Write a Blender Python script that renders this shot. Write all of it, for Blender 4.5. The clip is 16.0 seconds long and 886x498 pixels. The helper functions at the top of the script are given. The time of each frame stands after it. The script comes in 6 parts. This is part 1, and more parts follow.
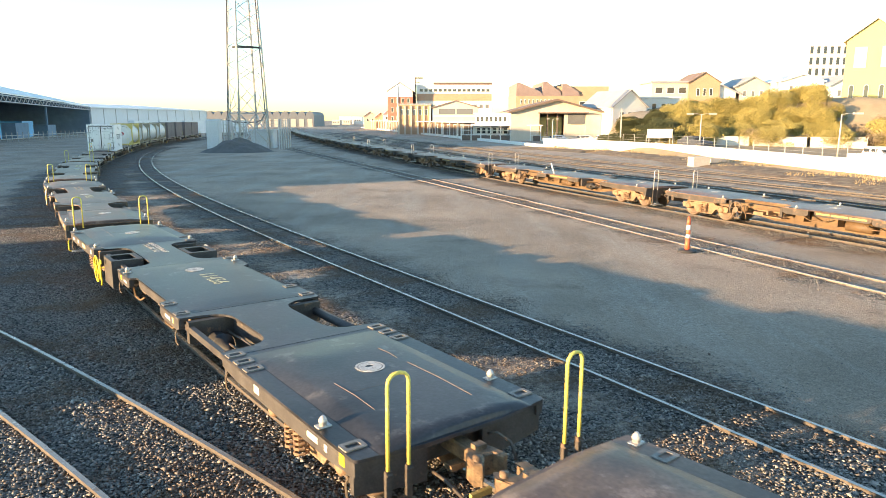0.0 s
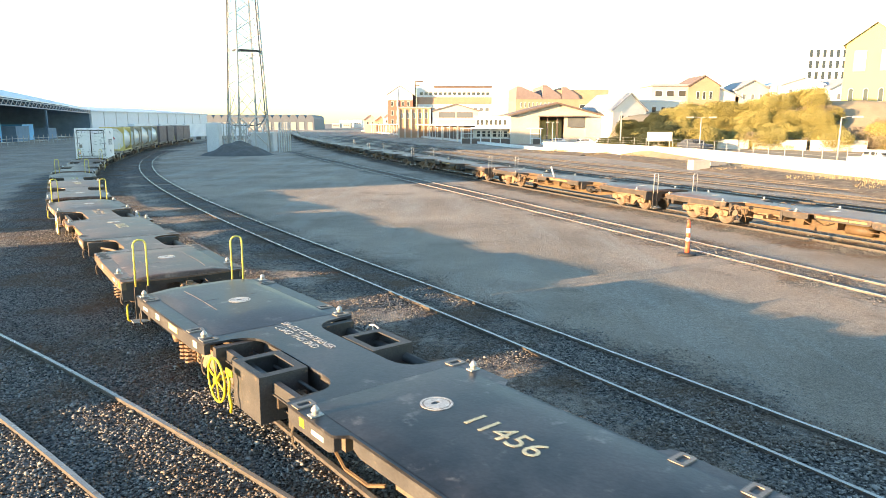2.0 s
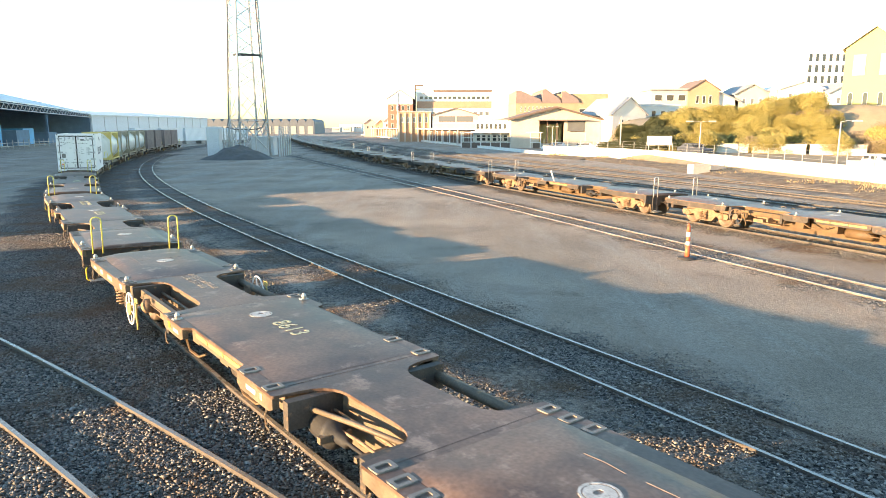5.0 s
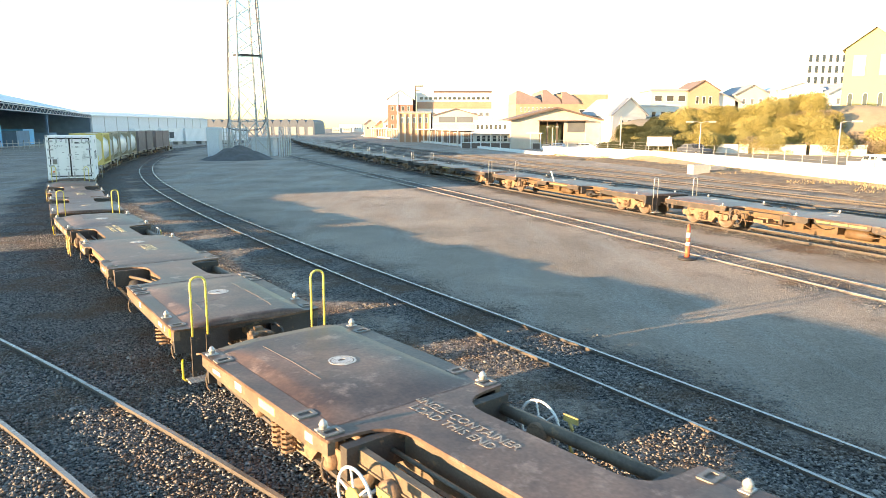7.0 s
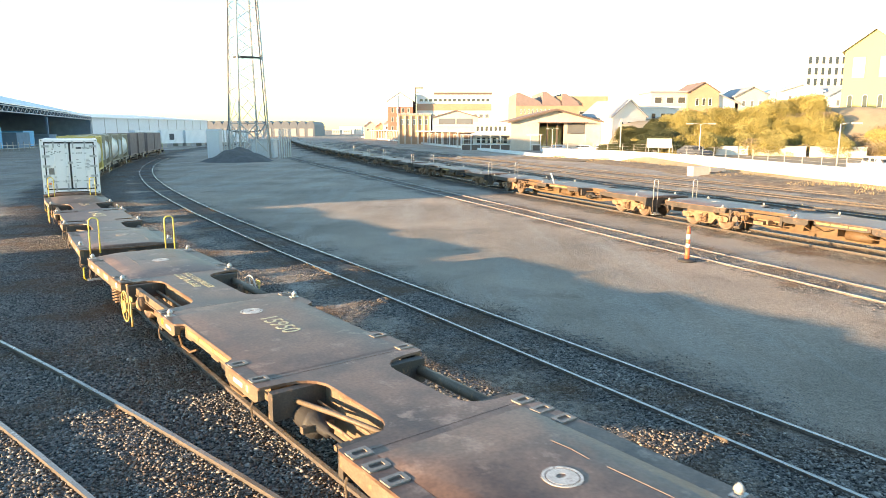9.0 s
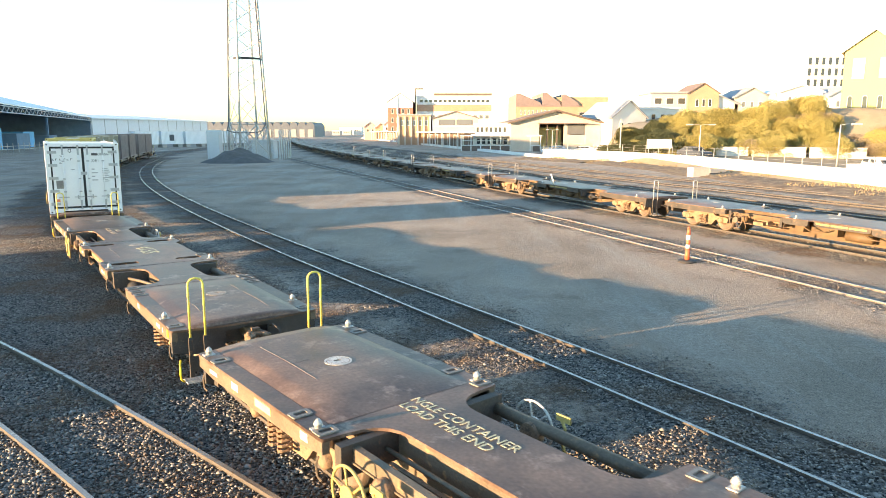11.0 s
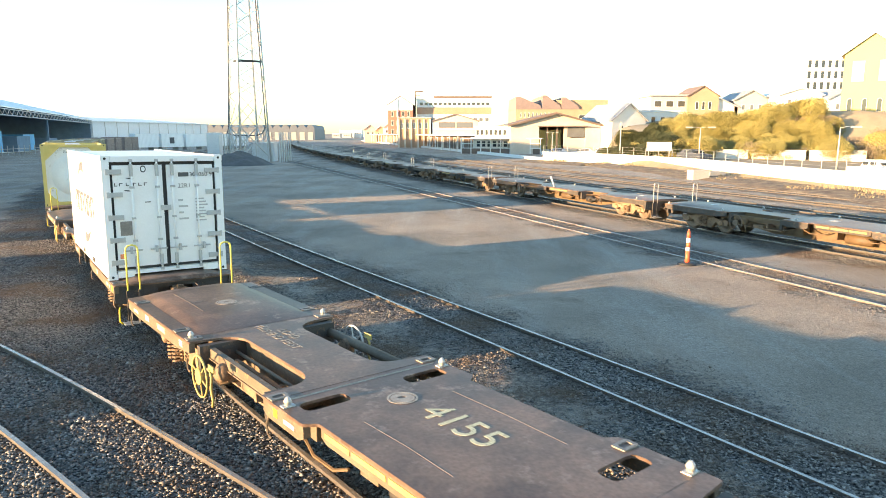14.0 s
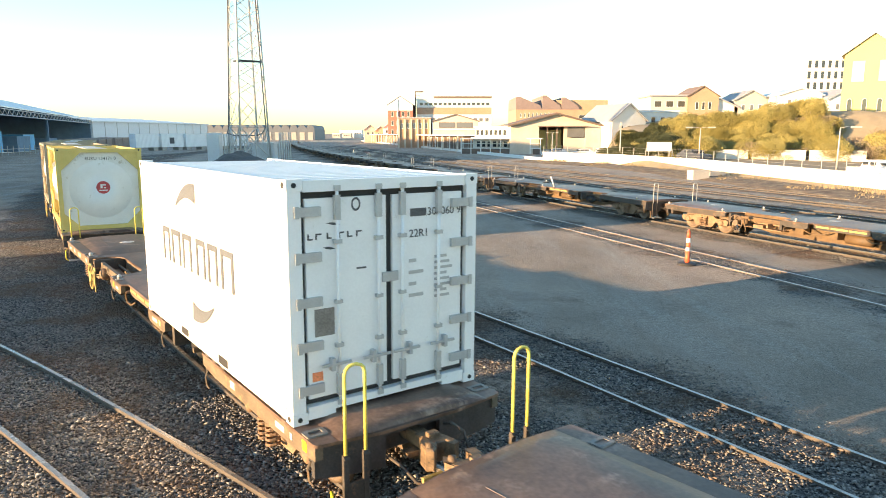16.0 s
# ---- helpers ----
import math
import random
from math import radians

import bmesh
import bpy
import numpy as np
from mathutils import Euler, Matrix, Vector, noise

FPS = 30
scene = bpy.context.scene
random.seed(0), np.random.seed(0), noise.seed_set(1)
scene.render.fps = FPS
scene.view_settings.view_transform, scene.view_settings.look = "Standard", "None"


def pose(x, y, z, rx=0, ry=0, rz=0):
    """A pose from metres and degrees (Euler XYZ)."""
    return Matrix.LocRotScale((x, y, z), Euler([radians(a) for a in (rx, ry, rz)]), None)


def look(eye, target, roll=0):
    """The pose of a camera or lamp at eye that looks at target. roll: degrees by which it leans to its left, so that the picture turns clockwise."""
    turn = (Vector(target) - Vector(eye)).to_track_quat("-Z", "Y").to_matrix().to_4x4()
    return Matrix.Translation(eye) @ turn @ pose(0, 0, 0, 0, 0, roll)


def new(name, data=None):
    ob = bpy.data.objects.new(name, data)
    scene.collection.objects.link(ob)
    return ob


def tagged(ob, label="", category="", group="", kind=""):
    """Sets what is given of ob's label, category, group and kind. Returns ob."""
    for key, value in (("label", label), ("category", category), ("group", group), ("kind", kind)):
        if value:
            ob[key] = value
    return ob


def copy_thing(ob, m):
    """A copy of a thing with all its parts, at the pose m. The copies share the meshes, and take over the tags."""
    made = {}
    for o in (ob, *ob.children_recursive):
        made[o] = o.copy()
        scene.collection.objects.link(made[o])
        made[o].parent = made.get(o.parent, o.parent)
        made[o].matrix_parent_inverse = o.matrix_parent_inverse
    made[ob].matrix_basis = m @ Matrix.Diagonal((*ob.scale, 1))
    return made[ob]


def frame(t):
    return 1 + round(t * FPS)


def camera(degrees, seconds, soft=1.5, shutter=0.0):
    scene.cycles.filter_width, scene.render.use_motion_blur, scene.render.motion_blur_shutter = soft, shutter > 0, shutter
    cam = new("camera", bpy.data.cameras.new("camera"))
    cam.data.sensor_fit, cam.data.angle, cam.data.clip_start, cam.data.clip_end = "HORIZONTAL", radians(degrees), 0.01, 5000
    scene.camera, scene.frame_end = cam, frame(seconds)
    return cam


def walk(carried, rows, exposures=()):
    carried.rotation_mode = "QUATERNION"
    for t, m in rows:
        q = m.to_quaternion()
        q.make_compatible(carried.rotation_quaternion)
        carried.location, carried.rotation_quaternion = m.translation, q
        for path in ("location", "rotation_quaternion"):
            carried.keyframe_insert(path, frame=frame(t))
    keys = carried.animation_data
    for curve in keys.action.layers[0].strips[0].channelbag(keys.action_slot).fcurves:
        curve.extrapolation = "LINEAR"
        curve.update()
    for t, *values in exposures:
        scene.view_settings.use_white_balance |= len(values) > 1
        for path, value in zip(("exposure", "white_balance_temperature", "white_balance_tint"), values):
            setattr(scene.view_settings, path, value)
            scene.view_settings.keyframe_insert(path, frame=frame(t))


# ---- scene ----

# ---------------------------------------------------------------- camera
EYE = (0.0, 0.0, 4.12)
TILT = ((0, 10.90), (0.5, 10.77), (1, 10.72), (1.5, 10.67), (2, 10.63), (2.5, 10.61), (3, 10.43), (3.5, 10.54), (4, 10.48),
        (6.5, 10.14), (7, 10.25), (7.5, 10.23), (8, 10.11), (8.5, 10.04), (9, 10.10), (11.5, 9.96), (12, 9.90), (12.5, 9.90),
        (13, 9.88), (13.5, 9.83), (14, 9.80), (14.5, 9.82), (15, 9.91), (15.5, 9.88), (16, 9.79))
cam = camera(66.84, 16.0, 0.65, 0.15)
walk(cam, [(t, pose(*EYE, 90 - p, 0, 0)) for t, p in TILT], ((0.0, 2.16), (1.2, 2.32), (14.5, 2.32), (15.25, 2.21), (16.0, 2.03)))

# ---------------------------------------------------------------- light
SHADOW = math.radians(26.0)       # heading of the shadows, from +x towards +y
SUN_HIGH = math.radians(6.05)
world = bpy.data.worlds.new("sky")
scene.world = world
world.use_nodes = True
wn = world.node_tree.nodes
wn.clear()
sky = wn.new("ShaderNodeTexSky")
sky.sky_type = "NISHITA"
sky.sun_disc = False
sky.sun_elevation = SUN_HIGH
sky.sun_rotation = math.radians(244.0)
sky.air_density, sky.dust_density, sky.ozone_density = 0.95, 0.0, 2.0
bg = wn.new("ShaderNodeBackground")
bg.inputs["Strength"].default_value = 0.15
wo = wn.new("ShaderNodeOutputWorld")
world.node_tree.links.new(sky.outputs[0], bg.inputs[0])
world.node_tree.links.new(bg.outputs[0], wo.inputs[0])
sun = new("sun", bpy.data.lights.new("sun", "SUN"))
sun.data.energy, sun.data.angle, sun.data.color = 4.4, math.radians(0.5), (1.0, 0.67, 0.38)
SUN_DIR = Vector((-math.cos(SHADOW) * math.cos(SUN_HIGH), -math.sin(SHADOW) * math.cos(SUN_HIGH), math.sin(SUN_HIGH)))
sun.matrix_basis = look(SUN_DIR * 60, (0, 0, 0))
scene.view_settings.use_white_balance = True
scene.view_settings.white_balance_temperature, scene.view_settings.white_balance_tint = 7100, 8

# ---------------------------------------------------------------- materials


def mat(name, c1, c2, rough=0.6, metal=0.0, scale=3.0, fine=40.0, bump=0.25, worn=None, amount=0.35, spread=0.25, stretch=(1, 1, 1), own=False, grain=1.0):
    """Two colours mixed by a broad noise, darkened and lightened by a fine one, with an optional worn colour in blotches."""
    m = bpy.data.materials.new(name)
    m.use_nodes = True
    nt = m.node_tree
    n, k = nt.nodes, nt.links
    b = n["Principled BSDF"]
    co = n.new("ShaderNodeTexCoord")
    mp = n.new("ShaderNodeMapping")
    mp.inputs["Scale"].default_value = stretch
    k.new(co.outputs["Object"], mp.inputs["Vector"])
    src = mp.outputs[0]
    if own:
        info = n.new("ShaderNodeObjectInfo")
        add = n.new("ShaderNodeVectorMath")
        add.operation = "ADD"
        mul = n.new("ShaderNodeMath")
        mul.operation = "MULTIPLY"
        mul.inputs[1].default_value = 53.0
        k.new(info.outputs["Random"], mul.inputs[0])
        k.new(src, add.inputs[0])
        k.new(mul.outputs[0], add.inputs[1])
        src = add.outputs[0]
    big = n.new("ShaderNodeTexNoise")
    big.inputs["Scale"].default_value, big.inputs["Detail"].default_value, big.inputs["Roughness"].default_value = scale, 6.0, 0.62
    k.new(src, big.inputs["Vector"])
    r1 = n.new("ShaderNodeMapRange")
    r1.inputs[1].default_value, r1.inputs[2].default_value = 0.5 - spread, 0.5 + spread
    k.new(big.outputs["Fac"], r1.inputs[0])
    mix = n.new("ShaderNodeMix")
    mix.data_type = "RGBA"
    mix.inputs[6].default_value, mix.inputs[7].default_value = (*c1, 1), (*c2, 1)
    k.new(r1.outputs[0], mix.inputs[0])
    out = mix.outputs[2]
    small = n.new("ShaderNodeTexNoise")
    small.inputs["Scale"].default_value, small.inputs["Detail"].default_value = fine, 4.0
    k.new(src, small.inputs["Vector"])
    if worn:
        w = n.new("ShaderNodeTexNoise")
        w.inputs["Scale"].default_value, w.inputs["Detail"].default_value, w.inputs["Roughness"].default_value = scale * 2.7, 9.0, 0.7
        k.new(src, w.inputs["Vector"])
        rw = n.new("ShaderNodeMapRange")
        rw.inputs[1].default_value, rw.inputs[2].default_value = 0.66 - amount * 0.3, 0.72 - amount * 0.2
        k.new(w.outputs["Fac"], rw.inputs[0])
        mx = n.new("ShaderNodeMix")
        mx.data_type = "RGBA"
        mx.inputs[7].default_value = (*worn, 1)
        k.new(rw.outputs[0], mx.inputs[0])
        k.new(out, mx.inputs[6])
        out = mx.outputs[2]
    rs = n.new("ShaderNodeMapRange")
    rs.inputs[1].default_value, rs.inputs[2].default_value, rs.inputs[3].default_value, rs.inputs[4].default_value = 0.3, 0.7, 1 - 0.22 * grain, 1 + 0.2 * grain
    k.new(small.outputs["Fac"], rs.inputs[0])
    vm = n.new("ShaderNodeVectorMath")
    vm.operation = "SCALE"
    k.new(out, vm.inputs[0])
    k.new(rs.outputs[0], vm.inputs["Scale"])
    k.new(vm.outputs[0], b.inputs["Base Color"])
    rr = n.new("ShaderNodeMapRange")
    rr.inputs[3].default_value, rr.inputs[4].default_value = max(0.05, rough - 0.15), min(1.0, rough + 0.15)
    k.new(big.outputs["Fac"], rr.inputs[0])
    k.new(rr.outputs[0], b.inputs["Roughness"])
    b.inputs["Metallic"].default_value = metal
    if bump:
        bp = n.new("ShaderNodeBump")
        bp.inputs["Strength"].default_value, bp.inputs["Distance"].default_value = bump, 0.01
        k.new(small.outputs["Fac"], bp.inputs["Height"])
        k.new(bp.outputs[0], b.inputs["Normal"])
    return m


M = {
    "deck": mat("deck_steel", (0.075, 0.046, 0.035), (0.205, 0.133, 0.099), 0.40, 0.0, 0.8, 22, 0.18, (0.26, 0.185, 0.145), 0.34, 0.12, own=True),
    "deck_blue": mat("deck_steel_blue", (0.015, 0.016, 0.020), (0.060, 0.060, 0.068), 0.34, 0.0, 0.8, 22, 0.18, (0.12, 0.115, 0.115), 0.30, 0.13, own=True),
    # frame steel, its base darkened to deepen the shadows under the decks
    "frame": mat("frame_steel", (0.03, 0.027, 0.025), (0.09, 0.075, 0.063), 0.65, 0.0, 2.0, 40, 0.3, (0.20, 0.12, 0.07), 0.3, own=True),
    "sill": mat("sill_steel", (0.095, 0.073, 0.052), (0.20, 0.155, 0.108), 0.6, 0.0, 2.5, 45, 0.3, (0.30, 0.185, 0.095), 0.3, own=True),
    "sill_dark": mat("dark_sill_steel", (0.035, 0.033, 0.034), (0.085, 0.08, 0.078), 0.55, 0.0, 2.5, 45, 0.3, (0.17, 0.13, 0.09), 0.2, own=True),
    "ochre": mat("ochre_frame_steel", (0.075, 0.047, 0.026), (0.185, 0.115, 0.055), 0.65, 0.0, 2.5, 45, 0.3, (0.07, 0.05, 0.035), 0.3, own=True),
    "rusty": mat("rusty_cast_iron", (0.17, 0.105, 0.065), (0.33, 0.22, 0.14), 0.8, 0.0, 5.0, 50, 0.4, (0.10, 0.07, 0.05), 0.4, own=True),
    "coupler": mat("oily_rusty_iron", (0.10, 0.065, 0.04), (0.25, 0.17, 0.10), 0.6, 0.0, 7.0, 50, 0.5, (0.05, 0.04, 0.03), 0.4, 0.15, own=True),
    "cast": mat("worn_cast_steel", (0.15, 0.14, 0.13), (0.27, 0.255, 0.235), 0.55, 0.1, 9.0, 60, 0.25, (0.12, 0.08, 0.055), 0.3),
    "wheel": mat("wheel_steel", (0.14, 0.10, 0.075), (0.24, 0.18, 0.13), 0.55, 0.4, 6.0, 50, 0.2),
    "ochre_bright": mat("dusty_ochre_paint", (0.36, 0.27, 0.09), (0.50, 0.38, 0.13), 0.6, 0.0, 6.0, 60, 0.2, (0.2, 0.13, 0.06), 0.2),
    "galv": mat("galvanised_steel", (0.42, 0.41, 0.39), (0.60, 0.59, 0.57), 0.5, 0.3, 6.0, 60, 0.15),
    "yellow": mat("yellow_paint", (0.78, 0.60, 0.03), (0.86, 0.70, 0.06), 0.45, 0.0, 5.0, 60, 0.1, (0.45, 0.33, 0.08), 0.08),
    "hoop": mat("handrail_yellow", (0.72, 0.60, 0.10), (0.80, 0.70, 0.18), 0.5, 0.0, 5.0, 60, 0.1, (0.62, 0.58, 0.45), 0.2),
    "pale_yellow": mat("faded_yellow_paint", (0.62, 0.56, 0.22), (0.76, 0.70, 0.32), 0.6, 0.0, 8.0, 60, 0.2, (0.3, 0.22, 0.1), 0.15),
    "white": mat("white_paint", (0.66, 0.66, 0.65), (0.80, 0.80, 0.79), 0.5, 0.0, 3.0, 60, 0.1, (0.5, 0.47, 0.42), 0.08),
    "mark": mat("worn_white_marking", (0.42, 0.41, 0.39), (0.66, 0.65, 0.62), 0.7, 0.0, 9.0, 60, 0.2, (0.25, 0.22, 0.2), 0.35),
    "letter": mat("worn_cream_lettering", (0.50, 0.46, 0.30), (0.68, 0.63, 0.42), 0.7, 0.0, 9.0, 60, 0.2, (0.24, 0.20, 0.17), 0.3),
    "faint": mat("faint_lettering", (0.28, 0.245, 0.21), (0.44, 0.39, 0.33), 0.7, 0.0, 9.0, 60, 0.2),
    "ghost": mat("nearly_worn_off_lettering", (0.15, 0.115, 0.095), (0.27, 0.215, 0.18), 0.6, 0.0, 9.0, 60, 0.2),
    "rail": mat("rail_side", (0.068, 0.058, 0.051), (0.13, 0.112, 0.098), 0.65, 0.1, 6.0, 60, 0.2),
    "railtop": mat("rail_head", (0.29, 0.27, 0.245), (0.40, 0.38, 0.35), 0.27, 0.5, 2.0, 60, 0.05, (0.24, 0.175, 0.135), 0.25),
    # siding rails: dusty sides and heads, lightened to paint in their sunlit shine
    "rail_dusty_lit": mat("dusty_rail_side", (0.15, 0.125, 0.105), (0.27, 0.23, 0.195), 0.7, 0.0, 3.0, 60, 0.2),
    "railtop_lit": mat("bright_rail_head", (0.50, 0.47, 0.43), (0.62, 0.59, 0.55), 0.35, 0.3, 2.0, 60, 0.05, (0.34, 0.27, 0.22), 0.15),
    "cwhite": mat("container_white", (0.82, 0.83, 0.84), (0.89, 0.895, 0.90), 0.42, 0.0, 1.5, 40, 0.06, (0.66, 0.65, 0.62), 0.05, grain=0.12),
    "gasket": mat("black_rubber", (0.02, 0.02, 0.022), (0.04, 0.04, 0.042), 0.7),
    "grey": mat("grey_steel", (0.42, 0.43, 0.44), (0.52, 0.53, 0.54), 0.45, 0.2, 5.0, 60, 0.08, grain=0.3),
    "plate_grey": mat("engraved_grey_plate", (0.20, 0.19, 0.185), (0.30, 0.285, 0.275), 0.45, 0.3, 9.0, 60, 0.1),
    "logo": mat("grey_logo_paint", (0.088, 0.10, 0.12), (0.125, 0.14, 0.165), 0.55),
    "ink": mat("dark_lettering", (0.06, 0.065, 0.07), (0.12, 0.12, 0.13), 0.6),
    "red": mat("red_emblem", (0.42, 0.05, 0.06), (0.52, 0.08, 0.08), 0.5),
    "orange": mat("orange_sticker", (0.85, 0.24, 0.10), (0.90, 0.32, 0.16), 0.5),
    "tank": mat("tank_cladding", (0.68, 0.68, 0.66), (0.79, 0.79, 0.76), 0.4, 0.1, 1.5, 40, 0.05, (0.50, 0.46, 0.38), 0.15, grain=0.2),
    "tankframe": mat("tank_frame_yellow", (0.60, 0.46, 0.13), (0.69, 0.55, 0.20), 0.5, 0.0, 3.0, 50, 0.08, (0.42, 0.32, 0.12), 0.08, grain=0.3),
    "brownbox": mat("container_brown", (0.15, 0.12, 0.115), (0.24, 0.20, 0.19), 0.6, 0.0, 1.0, 40, 0.1, (0.32, 0.27, 0.25), 0.15, own=True),
}


def leaf_mat(name, c1, c2):
    m = bpy.data.materials.new(name)
    m.use_nodes = True
    n, k = m.node_tree.nodes, m.node_tree.links
    b = n["Principled BSDF"]
    g = n.new("ShaderNodeNewGeometry")
    mix = n.new("ShaderNodeMix")
    mix.data_type = "RGBA"
    mix.inputs[6].default_value, mix.inputs[7].default_value = (*c1, 1), (*c2, 1)
    k.new(g.outputs["Random Per Island"], mix.inputs[0])
    k.new(mix.outputs[2], b.inputs["Base Color"])
    b.inputs["Roughness"].default_value = 0.75
    return m


for key in ("deck", "deck_blue"):
    M[key].node_tree.nodes["Principled BSDF"].inputs["Specular IOR Level"].default_value = 0.38
M["leaf"] = leaf_mat("gorse_foliage", (0.25, 0.225, 0.075), (0.43, 0.365, 0.125))
M["leaf_dark"] = leaf_mat("dark_foliage", (0.03, 0.045, 0.02), (0.085, 0.09, 0.035))
M["twig"] = leaf_mat("bare_twigs", (0.22, 0.18, 0.13), (0.36, 0.29, 0.21))

def stone_mat(name, c1, c2, dirt):
    """Broken stone: a tone for each piece, dusted with brown brake dirt in wide patches."""
    m = leaf_mat(name, c1, c2)
    n, k = m.node_tree.nodes, m.node_tree.links
    co = n.new("ShaderNodeTexCoord")
    t = n.new("ShaderNodeTexNoise")
    t.inputs["Scale"].default_value, t.inputs["Detail"].default_value, t.inputs["Roughness"].default_value = 0.55, 6.0, 0.65
    k.new(co.outputs["Object"], t.inputs["Vector"])
    r = n.new("ShaderNodeMapRange")
    r.inputs[1].default_value, r.inputs[2].default_value, r.inputs[4].default_value = 0.46, 0.64, 0.8
    k.new(t.outputs["Fac"], r.inputs[0])
    x = n.new("ShaderNodeMix")
    x.data_type = "RGBA"
    x.inputs[7].default_value = (*dirt, 1)
    k.new(r.outputs[0], x.inputs[0])
    k.new(n["Mix"].outputs[2], x.inputs[6])
    k.new(x.outputs[2], n["Principled BSDF"].inputs["Base Color"])
    return m


M["stone"] = stone_mat("ballast_stone", (0.075, 0.075, 0.074), (0.36, 0.34, 0.312), (0.18, 0.117, 0.076))


def glass(name, col=(0.05, 0.06, 0.07), rough=0.08):
    m = bpy.data.materials.new(name)
    m.use_nodes = True
    b = m.node_tree.nodes["Principled BSDF"]
    b.inputs["Base Color"].default_value, b.inputs["Roughness"].default_value = (*col, 1), rough
    b.inputs["Specular IOR Level"].default_value = 0.7
    return m


M["glass"] = glass("window_glass")
M["glass_pale"] = glass("hazy_window_glass", (0.16, 0.17, 0.18), 0.2)


def paint(key, c, rough=0.7, var=0.1, scale=0.6, fine=8.0, worn=None, bump=0.15):
    M[key] = mat(key, tuple(x * (1 - var) for x in c), tuple(min(1, x * (1 + var)) for x in c), rough, 0.0, scale, fine, bump, worn, 0.12, grain=0.55)
    return M[key]


paint("brick_red", (0.44, 0.16, 0.115), 0.85, 0.16, 0.4, 6.0)
paint("brick_orange", (0.46, 0.30, 0.20), 0.85, 0.14, 0.4, 6.0)
paint("render_cream", (0.56, 0.50, 0.42), 0.8, 0.08)
# dark bluish grey: shade on the vault fronts is put into the colour
paint("vault_grey", (0.15, 0.17, 0.20), 0.7, 0.15)
paint("old_frame", (0.36, 0.31, 0.22), 0.6, 0.15, 2.0)
paint("roof_mauve", (0.25, 0.19, 0.18), 0.7, 0.12)
paint("sheet_plain", (0.60, 0.62, 0.63), 0.5, 0.03)
paint("render_white", (0.74, 0.73, 0.70), 0.8, 0.06)
paint("render_yellow", (0.62, 0.50, 0.20), 0.8, 0.08)
paint("concrete", (0.44, 0.42, 0.39), 0.85, 0.14, 0.8, 10)
paint("roof_brown", (0.20, 0.15, 0.13), 0.7, 0.15)
paint("roof_grey", (0.33, 0.34, 0.36), 0.55, 0.12)
paint("roof_white", (0.72, 0.76, 0.80), 0.45, 0.06)
paint("sheet_white", (0.66, 0.70, 0.74), 0.5, 0.05)
paint("dark_inside", (0.13, 0.14, 0.15), 0.9, 0.2)
paint("blue_cover", (0.13, 0.44, 0.74), 0.6, 0.15)
paint("stucco_wall", (0.62, 0.60, 0.56), 0.85, 0.08, 0.8, 8, (0.42, 0.38, 0.33))
paint("timber_grey", (0.15, 0.11, 0.09), 0.8, 0.15)
paint("car_white", (0.72, 0.73, 0.75), 0.3, 0.02)
paint("car_silver", (0.42, 0.44, 0.46), 0.3, 0.03)
paint("car_dark", (0.06, 0.07, 0.09), 0.3, 0.05)
paint("tyre", (0.03, 0.03, 0.03), 0.85)
paint("soil", (0.31, 0.255, 0.175), 0.95, 0.2, 0.5, 7)
paint("dry_grass", (0.30, 0.235, 0.135), 0.95, 0.3, 0.7, 9, (0.12, 0.09, 0.06))
M["verge_soil"] = mat("verge_soil", (0.10, 0.07, 0.046), (0.25, 0.18, 0.115), 0.95, 0.0, 0.9, 12, 0.6, (0.34, 0.28, 0.19), 0.42, 0.14, grain=1.6)
paint("dark_gravel", (0.115, 0.113, 0.11), 0.95, 0.25, 2.0, 14, (0.06, 0.06, 0.06), 0.5)
paint("cone_orange", (0.72, 0.13, 0.06), 0.55, 0.08)
paint("tower_steel", (0.56, 0.54, 0.51), 0.55, 0.1, 2.0)
# dark blue that puts the open shed's inner shade into walls and columns
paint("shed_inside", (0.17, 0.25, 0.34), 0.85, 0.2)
paint("cable_grey", (0.13, 0.13, 0.135), 0.6)
paint("black_iron", (0.03, 0.03, 0.032), 0.6)

# ---------------------------------------------------------------- mesh tools


def box(bm, x0, x1, y0, y1, z0, z1, m=None):
    vs = [bm.verts.new((x, y, z)) for z in (z0, z1) for y in (y0, y1) for x in (x0, x1)]
    for f in ((0, 2, 3, 1), (4, 5, 7, 6), (0, 1, 5, 4), (2, 6, 7, 3), (0, 4, 6, 2), (1, 3, 7, 5)):
        bm.faces.new([vs[i] for i in f])
    if m is not None:
        for v in vs:
            v.co = m @ v.co
    return vs


def boxes(*rows):
    bm = bmesh.new()
    for r in rows:
        box(bm, *r)
    return bm


